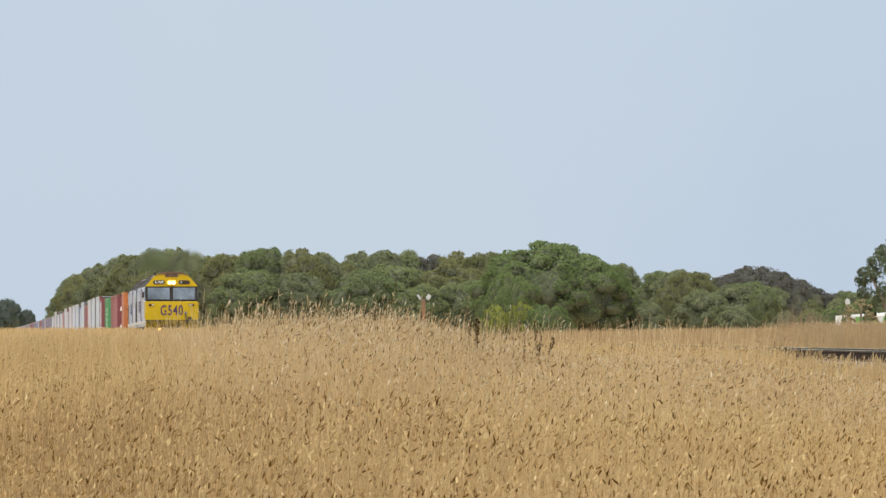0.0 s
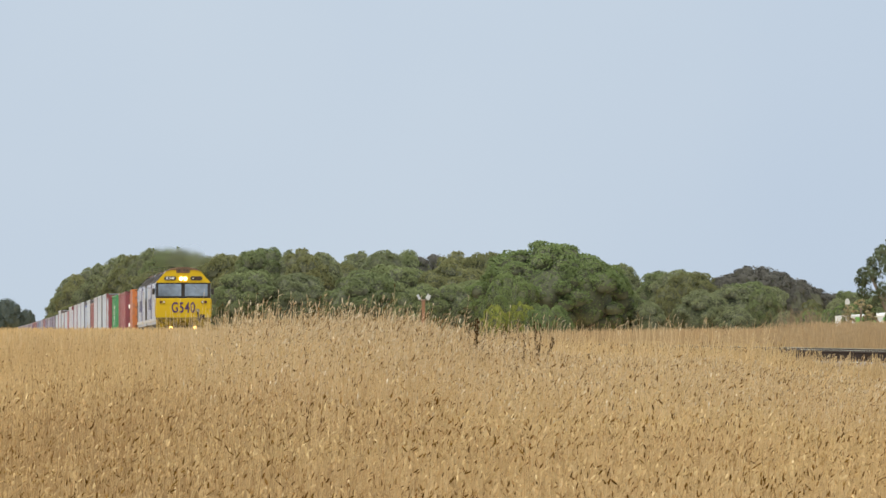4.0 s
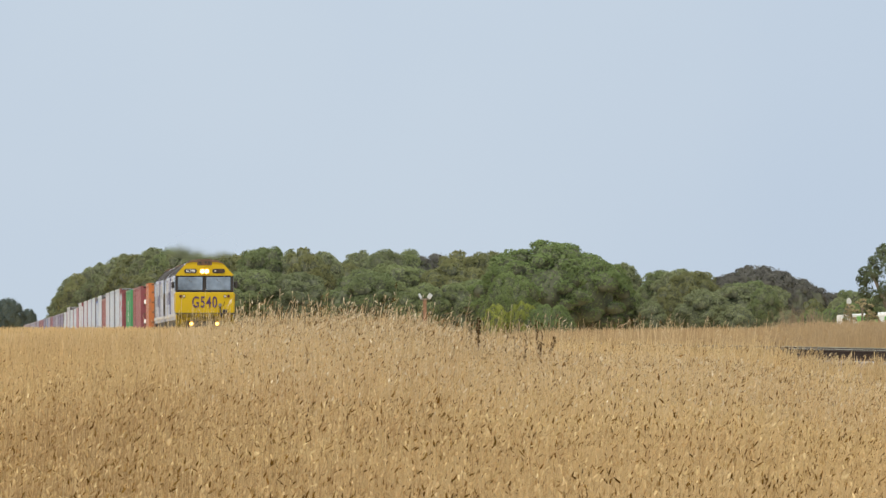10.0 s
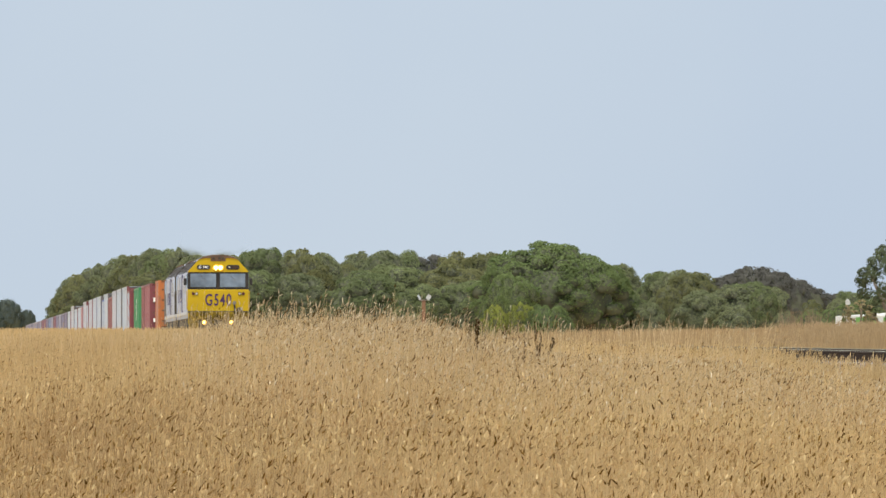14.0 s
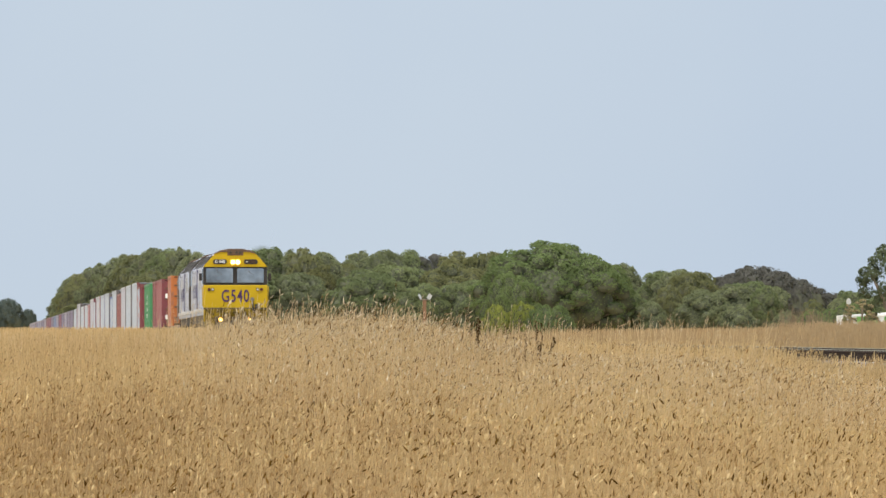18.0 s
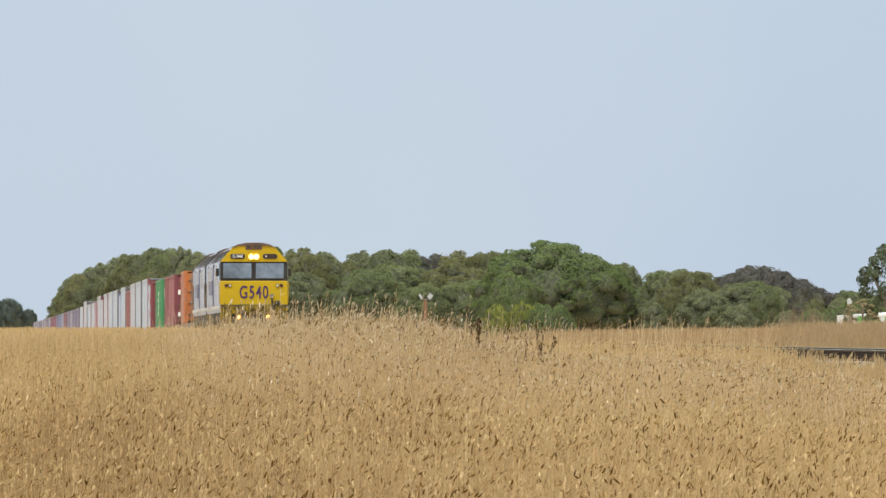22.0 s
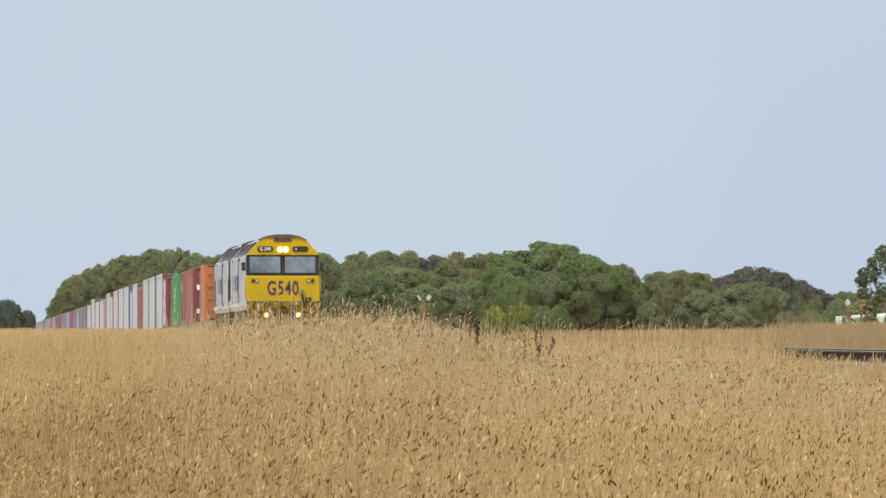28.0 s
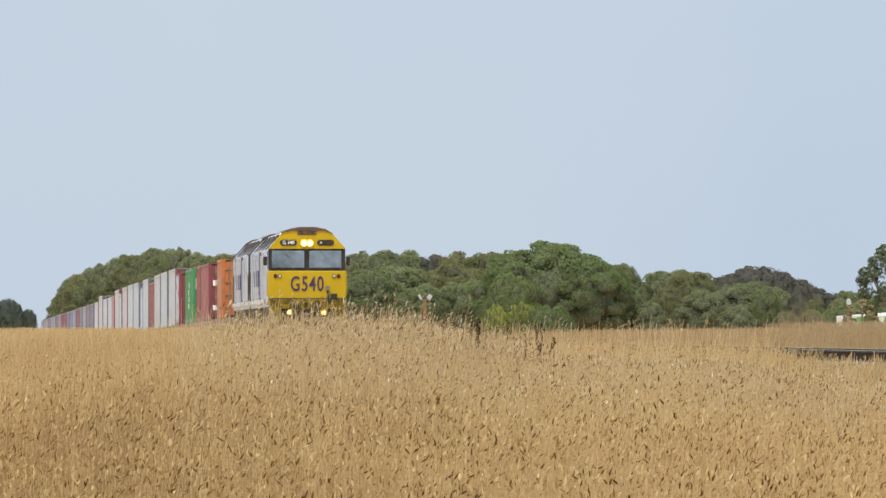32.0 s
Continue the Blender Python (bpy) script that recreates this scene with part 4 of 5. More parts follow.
def blob(rng, centre, radius, squash=1.0, rough=0.06, fine=2):
    """A softly lumpy core for a clump of leaves."""
    if fine not in BALLS:
        bm = bmesh.new()
        bmesh.ops.create_icosphere(bm, subdivisions=fine, radius=1.0)
        BALLS[fine] = np.array([x.co[:] for x in bm.verts]), np.array([[q.index for q in p.verts] for p in bm.faces])
        bm.free()
    v, f = BALLS[fine]
    a = rng.normal(size=(4, 3)) * 3.0
    bumps = sum(np.sin(v @ q + rng.uniform(0, 6)) for q in a) * 0.06
    v = v * (1 + bumps + rng.uniform(-rough, rough, len(v)))[:, None] * np.asarray(radius)
    v[:, 2] *= squash
    return v + np.asarray(centre), f


def leaves(rng, centre, radius, count, size, squash=1.0, out=0.72, lean=0.0, sparse=1.0):
    """Small pointed leaves over a clump, turned mostly outwards, fewer below it; also gives the side that each leaf shows."""
    d = rng.normal(size=(count, 3))
    d[:, 2] += 0.2
    d += lean
    d /= np.linalg.norm(d, axis=1)[:, None]
    c = d * (radius * rng.uniform(0.86, 1.14, count))[:, None]
    c[:, 2] *= squash
    c += np.asarray(centre)
    n = d * out + rng.normal(size=(count, 3)) * (1 - out)
    n /= np.linalg.norm(n, axis=1)[:, None]
    a = np.cross(n, rng.normal(size=(count, 3)))
    a /= np.linalg.norm(a, axis=1)[:, None]
    b = np.cross(n, a)
    s = size * rng.uniform(0.6, 1.35, count)
    a, b = a * s[:, None], b * (s * 0.8)[:, None]
    v = np.stack([c - a, c + a * 0.7 - b, c + a * 0.7 + b], 1).reshape(-1, 3)
    keep = np.repeat(rng.uniform(size=count) < sparse + (1 - sparse) * ease(-0.55, 0.55, d[:, 2]), 3)
    return v[keep], np.arange(keep.sum()).reshape(-1, 3), np.repeat(n, 3, axis=0)[keep]


def limb(path, r0, r1, n=7):
    bm = bmesh.new()
    k = len(path) - 1
    for i in range(k):
        tube(bm, path[i], path[i + 1], r0 + (r1 - r0) * i / k, r0 + (r1 - r0) * (i + 1) / k, n)
    return bm


def make_tree(name, leaf, seed, label, category="tree", width=6.8, height=10.0, boughs=28, cover=0.44, size=0.09, bough_r=(0.20, 0.34), base=0.12, gap=0.0, flat=0.8, core=0.82, heart=0.76, buds=5):
    """A trunk that forks into limbs, and a crown of leafy boughs, each with smaller sprays on it, round an uneven dome."""
    rng = np.random.default_rng(seed)
    tree = tagged(new(name), label, category, group="trees of the wood" if category == "tree" else "shrubs below the trees")
    cz, rz, rx = height * (0.5 + base / 2), height * (0.5 - base / 2), width / 2
    mean = (rx + rz) / 2
    verts, faces, normals, kinds, total = [], [], [], [], 0
    centres = []

    def add(v, f, n, centre):
        """Leaves on a clump take the soft shading of clump and crown."""
        nonlocal total
        if n is not None:                       # fewer leaves towards the foot, so the dark core shows there
            keep = np.repeat(rng.uniform(size=len(f)) < 0.25 + 0.75 * ease(0.28 * height, 0.66 * height, v[::3, 2]), 3)
            v, n = v[keep], n[keep]
            f = np.arange(len(v)).reshape(-1, 3)
        own = v - np.asarray(centre)
        own = own / np.maximum(1e-6, np.linalg.norm(own, axis=1))[:, None]
        whole = (v - np.array((0, 0, cz))) / np.array((rx, rx, rz))
        whole = whole / np.maximum(1e-6, np.linalg.norm(whole, axis=1))[:, None]
        soft = 0.34 * own + 0.52 * whole + (0.10 * n if n is not None else 0.0) + np.array((0, 0, 0.04))
        normals.append(soft / np.linalg.norm(soft, axis=1)[:, None])
        verts.append(v)
        faces.append(f + total)
        kinds.append(np.full(len(f), 0 if n is not None else 1))
        total += len(v)

    if heart:                                   # inner core, the crown's shade put into its dark colour
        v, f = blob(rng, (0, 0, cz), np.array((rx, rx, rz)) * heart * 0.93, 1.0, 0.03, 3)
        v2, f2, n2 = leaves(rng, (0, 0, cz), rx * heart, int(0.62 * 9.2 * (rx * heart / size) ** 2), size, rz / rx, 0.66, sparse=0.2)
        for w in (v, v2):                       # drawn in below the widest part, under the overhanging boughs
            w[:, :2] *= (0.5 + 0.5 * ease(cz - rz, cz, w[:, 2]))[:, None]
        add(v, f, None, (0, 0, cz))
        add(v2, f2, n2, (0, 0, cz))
    for i in range(boughs):
        u = (i + 0.5) / boughs
        el = math.asin(1 - 1.55 * u)             # top to a little below the middle
        az = i * 2.39996 + rng.uniform(-0.5, 0.5)
        r = rng.uniform(*bough_r) * mean * (1.0 if el > -0.2 else 0.85)
        k = rng.uniform(0.88, 1.02)
        flank = max(0.05, math.cos(el)) ** 1.1
        way = np.array((math.cos(az) * flank, math.sin(az) * flank, math.sin(el)))
        c = way * np.array((max(0.2, rx - r * 0.85), max(0.2, rx - r * 0.85), rz - r * 0.85 * flat)) * k + np.array((0, 0, cz))
        if rng.uniform() < gap:
            continue
        centres.append((tuple(c), r))
        small = []
        for b in range(buds):
            d = way * 0.8 + rng.normal(size=3) * 0.75
            d[2] += 0.15
            d /= np.linalg.norm(d)
            small.append((c + d * np.array((1, 1, flat)) * r * rng.uniform(0.70, 0.92), r * rng.uniform(0.26, 0.46)))
        for cc, rr in [(c, r)] + small:
            # bough cores carry the same painted shade
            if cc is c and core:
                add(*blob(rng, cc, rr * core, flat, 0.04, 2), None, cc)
            add(*leaves(rng, cc, rr, max(20, int(cover * 9.2 * (rr / size) ** 2 * (0.4 + 0.6 * flat))), size, flat, 0.66, way * 0.4, 0.16), c)
    me = finish("crown", np.concatenate(verts), np.concatenate(faces), [LEAF[leaf], LEAF["crown_shade"]], np.concatenate(kinds), smooth=True)
    me.normals_split_custom_set_from_vertices(np.concatenate(normals).tolist())
    ob = new("crown", me)
    ob.parent = tree
    fork = Vector((rng.uniform(-0.2, 0.2), rng.uniform(-0.2, 0.2), height * max(0.14, base)))
    part("trunk", limb([(0, 0, -0.5), (0.05, 0, fork.z * 0.5), fork], 0.032 * height, 0.024 * height, 9), M["bark"], tree)
    for c, r in centres[::max(1, len(centres) // 8)]:
        mid = fork.lerp(Vector(c), 0.5) + Vector((0, 0, -0.25))
        part("limb", limb([fork, mid, c], 0.016 * height, 0.006 * height, 6), M["bark"], tree)
    return tree


KINDS = {
    "gum_a": dict(name="gum_tree", leaf="gum", seed=1, label="dense grey-green gum tree with a rounded crown"),
    "gum_b": dict(name="gum_tree", leaf="gum", seed=2, label="dense grey-green gum tree with an uneven crown", boughs=36, bough_r=(0.16, 0.30)),
    "green_a": dict(name="broadleaf_tree", leaf="hazed_green", seed=3, label="grey-green broadleaf tree with billowing clumps"),
    "green_b": dict(name="broadleaf_tree", leaf="hazed_green", seed=4, label="grey-green broadleaf tree with billowing clumps", boughs=34, bough_r=(0.18, 0.32)),
    "olive_a": dict(name="olive_green_tree", leaf="olive", seed=5, label="bushy olive-green tree in the wood"),
    "olive_b": dict(name="olive_green_tree", leaf="olive", seed=6, label="bushy olive-green tree in the wood", boughs=34, bough_r=(0.17, 0.30)),
    "pine": dict(name="cypress_tree", leaf="pine", seed=7, label="dark spreading old cypress tree", width=8.5, boughs=34, bough_r=(0.15, 0.24), flat=0.5, size=0.11, buds=4, heart=0.84, cover=0.8),
    "pine_b": dict(name="cypress_tree", leaf="pine", seed=12, label="dark spreading old cypress tree", width=8.0, boughs=30, bough_r=(0.16, 0.26), flat=0.5, size=0.11, buds=4, heart=0.84, cover=0.8),
    "pine_wide": dict(name="cypress_tree", leaf="pine", seed=21, label="old dark cypress with a broad smooth umbrella crown", width=11.5, boughs=54, bough_r=(0.15, 0.22), flat=0.7, buds=4, base=0.2, size=0.11, heart=0.88, cover=0.8),
    "pine_blue": dict(name="cypress_tree", leaf="teal", seed=31, label="dark blue-green cypress with a spreading crown beyond the line", width=11.5, boughs=50, bough_r=(0.14, 0.22), flat=0.6, buds=4, base=0.15, size=0.11, heart=0.86, cover=0.8),
    "big": dict(name="broadleaf_tree", leaf="green", seed=8, label="large spreading green tree with clumped foliage", width=10.5, boughs=64, bough_r=(0.13, 0.25), base=0.04, flat=0.85, size=0.085),
    "bush": dict(name="shrub", leaf="lime", seed=9, label="low rounded yellow-green shrub", category="shrub", boughs=26, base=0.0, size=0.15, width=14.0),
    "bush_g": dict(name="shrub", leaf="green", seed=10, label="low rounded green shrub", category="shrub", boughs=26, base=0.0, size=0.15, width=14.0),
    "bush_d": dict(name="shrub", leaf="dryleaf", seed=13, label="half-dead yellowed shrub by the farm", category="shrub", boughs=34, bough_r=(0.10, 0.20), base=0.2, size=0.11, gap=0.12, core=0.45, heart=0, width=6.0, height=9.0, flat=0.6, buds=4),
    "near": dict(name="gum_tree", leaf="near", seed=14, label="dark open-crowned gum tree with sky between its clumps", width=8.0, boughs=84, bough_r=(0.10, 0.21), base=0.10, size=0.085, gap=0.18, core=0.35, heart=0, flat=0.85, buds=4),
}
MODELS = {}


def grow(kind, bearing, top, half, d, turn):
    """A tree whose crown spans 2 * half bearings at distance d, its top that many bearings over the eye's level."""
    x, y, z = spot(bearing, d)
    spec = KINDS[kind]
    w, h = spec.get("width", 6.8), spec.get("height", 10.0)
    sx = 2.52 * half * d / F / w          # crowns grow into one another
    sz = (EYE_Z + (top + 3) * d / F - z) / h
    m = pose(x, y, z, 0, 0, turn) @ Matrix.Diagonal((sx, sx, sz, 1))
    if kind not in MODELS:
        MODELS[kind] = make_tree(**spec)
        MODELS[kind].matrix_basis = m
        return MODELS[kind]
    src = MODELS[kind]
    made = copy_thing(src, Matrix.Identity(4))
    made.matrix_basis = m
    return made


# kind, bearing, top, half width, distance, turn
WOOD = [
    # the wood falling away beside the line
    ("gum_a", 292, 16, 16, 1900, 10), ("gum_b", 312, 57, 23, 1800, 50), ("gum_a", 332, 81, 31, 1750, 200), ("olive_a", 352, 94, 42, 1650, 80),
    ("gum_b", 382, 105, 44, 1550, 130), ("gum_a", 412, 120, 40, 1500, 20), ("olive_b", 440, 119, 46, 1450, 250), ("gum_a", 472, 131, 42, 1400, 300),
    ("green_a", 498, 131, 44, 1350, 70), ("gum_b", 524, 134, 34, 1300, 160), ("gum_a", 556, 124, 44, 1280, 210), ("olive_a", 592, 130, 42, 1250, 35),
    ("olive_b", 470, 90, 60, 1290, 77), ("olive_a", 350, 40, 50, 1580, 15),
    ("olive_a", 615, 128, 40, 1250, 95), ("green_b", 662, 139, 50, 1220, 65), ("gum_b", 706, 129, 46, 1220, 15), ("olive_b", 742, 131, 44, 1200, 110),
    ("gum_a", 772, 124, 42, 1210, 290), ("olive_a", 806, 113, 44, 1230, 185), ("gum_b", 838, 127, 46, 1240, 60), ("gum_a", 880, 128, 46, 1230, 100),
    ("green_a", 918, 129, 44, 1240, 20), ("pine", 942, 125, 36, 1240, 45), ("pine_b", 976, 128, 42, 1250, 140), ("olive_b", 1010, 126, 46, 1230, 75),
    ("olive_a", 1064, 133, 52, 1210, 5), ("gum_b", 1100, 120, 46, 1200, 190), ("olive_a", 1030, 104, 52, 1190, 12),
    # second rank, lower and nearer
    ("green_b", 640, 98, 58, 1080, 33), ("gum_a", 725, 88, 56, 1080, 87), ("green_a", 850, 94, 62, 1060, 120), ("green_b", 905, 108, 62, 1070, 210),
    ("olive_b", 985, 104, 60, 1070, 300), ("green_a", 948, 70, 42, 1010, 55), ("green_b", 1010, 74, 42, 1012, 155), ("green_b", 1060, 84, 66, 1040, 44),
    # the big tree and its skirt
    ("big", 1178, 147, 116, 930, 205), ("big", 1246, 119, 66, 935, 75), ("big", 1106, 92, 46, 920, 120),
    ("bush", 1080, 33, 24, 800, 10), ("bush", 1128, 38, 26, 805, 120), ("bush_g", 1176, 34, 38, 800, 220),
    # towards the farm
    ("gum_a", 1310, 105, 28, 1250, 240), ("gum_b", 1294, 98, 34, 1240, 40), ("green_b", 1372, 97, 40, 1230, 140), ("olive_a", 1430, 97, 44, 1200, 340), ("gum_a", 1402, 94, 46, 1220, 77),
    ("pine_wide", 1546, 102, 66, 1400, 10), ("pine_b", 1490, 90, 44, 1420, 80), ("green_b", 1526, 78, 46, 1250, 15), ("gum_a", 1580, 64, 36, 1230, 170), ("pine_wide", 1600, 82, 56, 1440, 130), ("pine_b", 1640, 69, 44, 1450, 190), ("pine", 1680, 58, 36, 1480, 10),
    ("green_b", 1310, 60, 40, 1000, 5), ("olive_b", 1386, 70, 25, 960, 45), ("gum_a", 1448, 59, 46, 950, 145), ("gum_b", 1500, 68, 56, 1050, 225),
    ("green_a", 1556, 66, 27, 930, 310), ("pine_b", 1622, 74, 22, 1000, 5), ("gum_a", 1350, 38, 30, 930, 12), ("gum_b", 1506, 32, 32, 905, 62),
    ("olive_b", 1644, 42, 24, 900, 99), ("gum_a", 1690, 44, 26, 1000, 123), ("green_b", 1712, 61, 34, 1200, 222), ("gum_b", 1596, 22, 26, 890, 42),
    ("bush_g", 1660, 26, 50, 780, 42), ("bush_g", 1720, 40, 40, 700, 12), ("green_a", 1752, 50, 40, 900, 12),
    # the near tree and shrubs by the farm
    ("near", 1801, 156, 64, 520, 40), ("bush_d", 1729, 43, 24, 505, 30), ("bush_d", 1705, 34, 9, 500, 130), ("bush_g", 1742, 20, 10, 530, 200), ("bush_g", 1699, 13, 5, 545, 60), ("bush_g", 1780, 26, 8, 530, 20),
    # dark trees far beyond the line
    ("pine_blue", 214, 46, 27, 1500, 60), ("pine_blue", 180, 45, 30, 1500, 160), ("pine_blue", 250, 27, 15, 1510, 100), ("pine_blue", 150, 46, 34, 1520, 0),
]
for row in WOOD:
    grow(*row)

# ---------------------------------------------------------------- trackside things


def make_km_post(x, y, z):
    """A short post with two angled number plates."""
    post = tagged(new("distance_post"), "brown trackside post with two angled white number plates", "post")
    post.matrix_basis = pose(x, y, z)
    h = EYE_Z + 46 * y / F - z
    part("post", boxed(-0.06, 0.06, -0.06, 0.06, -0.3, h, bevel=0.012), M["post_wood"], post, "weathered reddish-brown post")
    for s, w, turn in ((-1, 0.08, -52), (1, 0.15, 40)):
        pl = part("plate", boxed(-w / 2, w / 2, -0.012, 0.012, -0.095, 0.095, bevel=0.005), M["grey_board"], post, "white number plate")
        pl.matrix_basis = pose(s * 0.17, -0.09, h + 0.08, 0, s * 32, turn * 0.6)
        part("bracket", boxed(min(0, s * 0.17), max(0, s * 0.17), -0.07, -0.04, h - 0.04, h - 0.005), M["steel"], post)


make_km_post(19.0, 369.0, float(land(19.0, 369.0)))


def make_farm_shed():
    """A low white wall with green panels, half hidden by shrubs beyond the line."""
    x, y, z = spot(1692, 560)
    h = EYE_Z + 19 * y / F - z
    shed = tagged(new("farm_shed"), "low white farm shed with pale green panels behind shrubs", "shed")
    shed.matrix_basis = pose(x, y, z)
    part("wall", boxed(0, 7.0, 0, 2.6, -0.3, h - 0.08), M["white_board"], shed, "white painted wall")
    part("roof", prism(bmesh.new(), [(-0.1, h - 0.08), (3.5, h + 0.15), (7.1, h - 0.08)], -0.12, 2.7), M["white_board"], shed)
    for k, xx in enumerate((0.85, 1.6, 2.35, 3.5, 5.0)):
        part("panel", boxed(xx, xx + 0.42, -0.02, 0.0, h - 0.5, h - 0.14), M["green_board"], shed, "pale green panel")
    for xx in (0.0, 1.35, 3.0, 4.6, 6.9):
        part("batten", boxed(xx - 0.03, xx + 0.05, -0.03, 0.0, -0.2, h - 0.09), M["white_board"], shed)
    sx, sy, sz = spot(1706, 556)
    sh = EYE_Z + 37 * sy / F - sz
    sign = tagged(new("white_sign"), "small white board on a thin steel post", "sign")
    sign.matrix_basis = pose(sx, sy, sz)
    part("post", tube(bmesh.new(), (0, 0, -0.2), (0, 0, sh), 0.03), M["steel"], sign)
    bm = bmesh.new()
    prism(bm, [(-0.13, sh), (-0.12, sh + 0.24), (-0.04, sh + 0.32), (0.05, sh + 0.30), (0.14, sh + 0.1), (0.12, sh)], -0.05, -0.03)
    part("board", bm, M["grey_board"], sign)


make_farm_shed()

# ---------------------------------------------------------------- grass


def stalks(name, rng, x, y, tall, label, head_len=0.030, thick=0.0026, lean=0.05, blades=1, origin=(0, 0, 0), slim=1.0, plain=False, mix=None):
    """Ripe grass: three-sided stems, spindle-shaped seed heads that nod downwind, and a dry blade or two."""
    n = len(x)
    z0 = land(x, y) - 0.04
    base = np.stack([x, y, z0], 1) - np.asarray(origin)
    lx, ly = rng.normal(lean, 0.15, n), rng.normal(0, 0.12, n)
    mid = base + np.stack([lx * tall * 0.35, ly * tall * 0.35, tall * 0.55], 1)
    top = base + np.stack([lx * tall, ly * tall, tall * (1 - 0.3 * (lx ** 2 + ly ** 2))], 1)
    V, Fc, I = [], [], []
    total = 0
    ring = np.array([[1, 0, 0], [-0.5, 0.87, 0], [-0.5, -0.87, 0]])
    sv = np.stack([(c[:, None] + ring[None] * thick * k) for c, k in ((base, 1.0), (top, 0.5))], 1)
    V.append(sv.reshape(-1, 3))
    f = np.array([q for j in range(3) for q in ((j, (j + 1) % 3, 3 + (j + 1) % 3), (j, 3 + (j + 1) % 3, 3 + j))])
    Fc.append((np.arange(n)[:, None, None] * 6 + f[None]).reshape(-1, 3))
    I.append(np.zeros(n * len(f)))
    total += n * 6
    # heads
    hl = head_len * np.clip(rng.lognormal(-0.22, 0.42, n), 0.35, 2.0) * (1 - 0.12 * ease(62, 84, y) * (y < 101)) * (1 - 0.7 * ease(70, 94, y) * (x / y * F < 560 + 60 * rng.uniform(size=n)))
    nod = rng.uniform(0.0, 1.0, n) ** 2
    hd = np.stack([lx * 1.6 + 0.9 * nod * np.sign(rng.normal(0.8, 1, n)), ly * 1.6 + rng.normal(0, 0.2, n), np.ones(n) * (1 - 0.55 * nod)], 1)
    hd /= np.linalg.norm(hd, axis=1)[:, None]
    side = np.cross(hd, np.array([0.0, 1.0, 0.05]))
    side /= np.linalg.norm(side, axis=1)[:, None]
    oth = np.cross(hd, side)
    wide = np.minimum(hl, 0.04) * rng.uniform(0.10, 0.18, n) * slim
    pts = [top - hd * 0.002]
    rings = ((0.42, 1.0),) if plain else ((0.28, 1.0), (0.7, 0.8))
    for at_, k in rings:
        c = top + hd * (hl * at_)[:, None]
        for q in range(3):
            a = q * math.pi * 2 / 3 + 0.4
            pts.append(c + (side * math.cos(a) + oth * math.sin(a)) * (wide * k)[:, None])
    pts.append(top + hd * hl[:, None])
    hv = np.stack(pts, 1)
    f = []
    for q in range(3):
        r = (q + 1) % 3
        if plain:
            f += [(0, 1 + q, 1 + r), (1 + q, 4, 1 + r)]
        else:
            f += [(0, 1 + q, 1 + r), (1 + q, 4 + q, 4 + r), (1 + q, 4 + r, 1 + r), (4 + q, 7, 4 + r)]
    f = np.array(f)
    V.append(hv.reshape(-1, 3))
    Fc.append((np.arange(n)[:, None, None] * len(pts) + f[None]).reshape(-1, 3) + total)
    I.append(np.ones(n * len(f)))
    total += n * len(pts)
    # blades
    for b in range(blades):
        az = rng.uniform(0, 2 * math.pi, n)
        out = np.stack([np.cos(az), np.sin(az), np.zeros(n)], 1)
        wv = np.stack([-np.sin(az), np.cos(az), np.zeros(n)], 1) * (thick * rng.uniform(0.9, 1.8, n))[:, None]
        st = base + (mid - base) * rng.uniform(0.1, 1.0, n)[:, None]
        ln = tall * rng.uniform(0.2, 0.5, n)
        p1 = st + out * (ln * 0.35)[:, None] + np.array([0, 0, 1.0]) * (ln * 0.5)[:, None]
        p2 = st + out * (ln * 0.9)[:, None] + np.array([0, 0, 1.0]) * (ln * rng.uniform(0.1, 0.6, n))[:, None]
        bv = np.stack([st - wv, st + wv, p1 + wv * 0.8, p1 - wv * 0.8, p2], 1)
        f = np.array([(0, 1, 2), (0, 2, 3), (3, 2, 4)])
        V.append(bv.reshape(-1, 3))
        Fc.append((np.arange(n)[:, None, None] * 5 + f[None]).reshape(-1, 3) + total)
        I.append(np.zeros(n * 3))
        total += n * 5
    mats = [M["stem"], M["far_head" if plain else "head"]]
    if mix is not None:                          # darker brown and paler stalks among the rest
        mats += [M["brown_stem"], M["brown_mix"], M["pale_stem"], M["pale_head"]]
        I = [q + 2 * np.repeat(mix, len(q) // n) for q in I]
    ob = new(name, finish(name, np.concatenate(V), np.concatenate(Fc), mats, np.concatenate(I)))
    ob.location = origin
    tagged(ob, label, "grass", kind="stuff")
    return ob


def tall_here(rng, x, y, n):
    """Stalk heights: taller in the thick stand on the crest, lower towards the line."""
    u = x * 95 / y
    stand = np.exp(-(((u - 4.15) / 1.15) ** 6)) * ease(72, 90, y)
    patch = np.array([noise.noise(Vector((a * 0.55, b * 0.22, 3.1))) for a, b in zip(x, y)])
    return (0.92 + 0.12 * stand + 0.05 * patch) * (1 - np.abs(rng.normal(0, 0.06, n))) + (rng.uniform(size=n) < 0.04) * rng.uniform(0.02, 0.12, n)


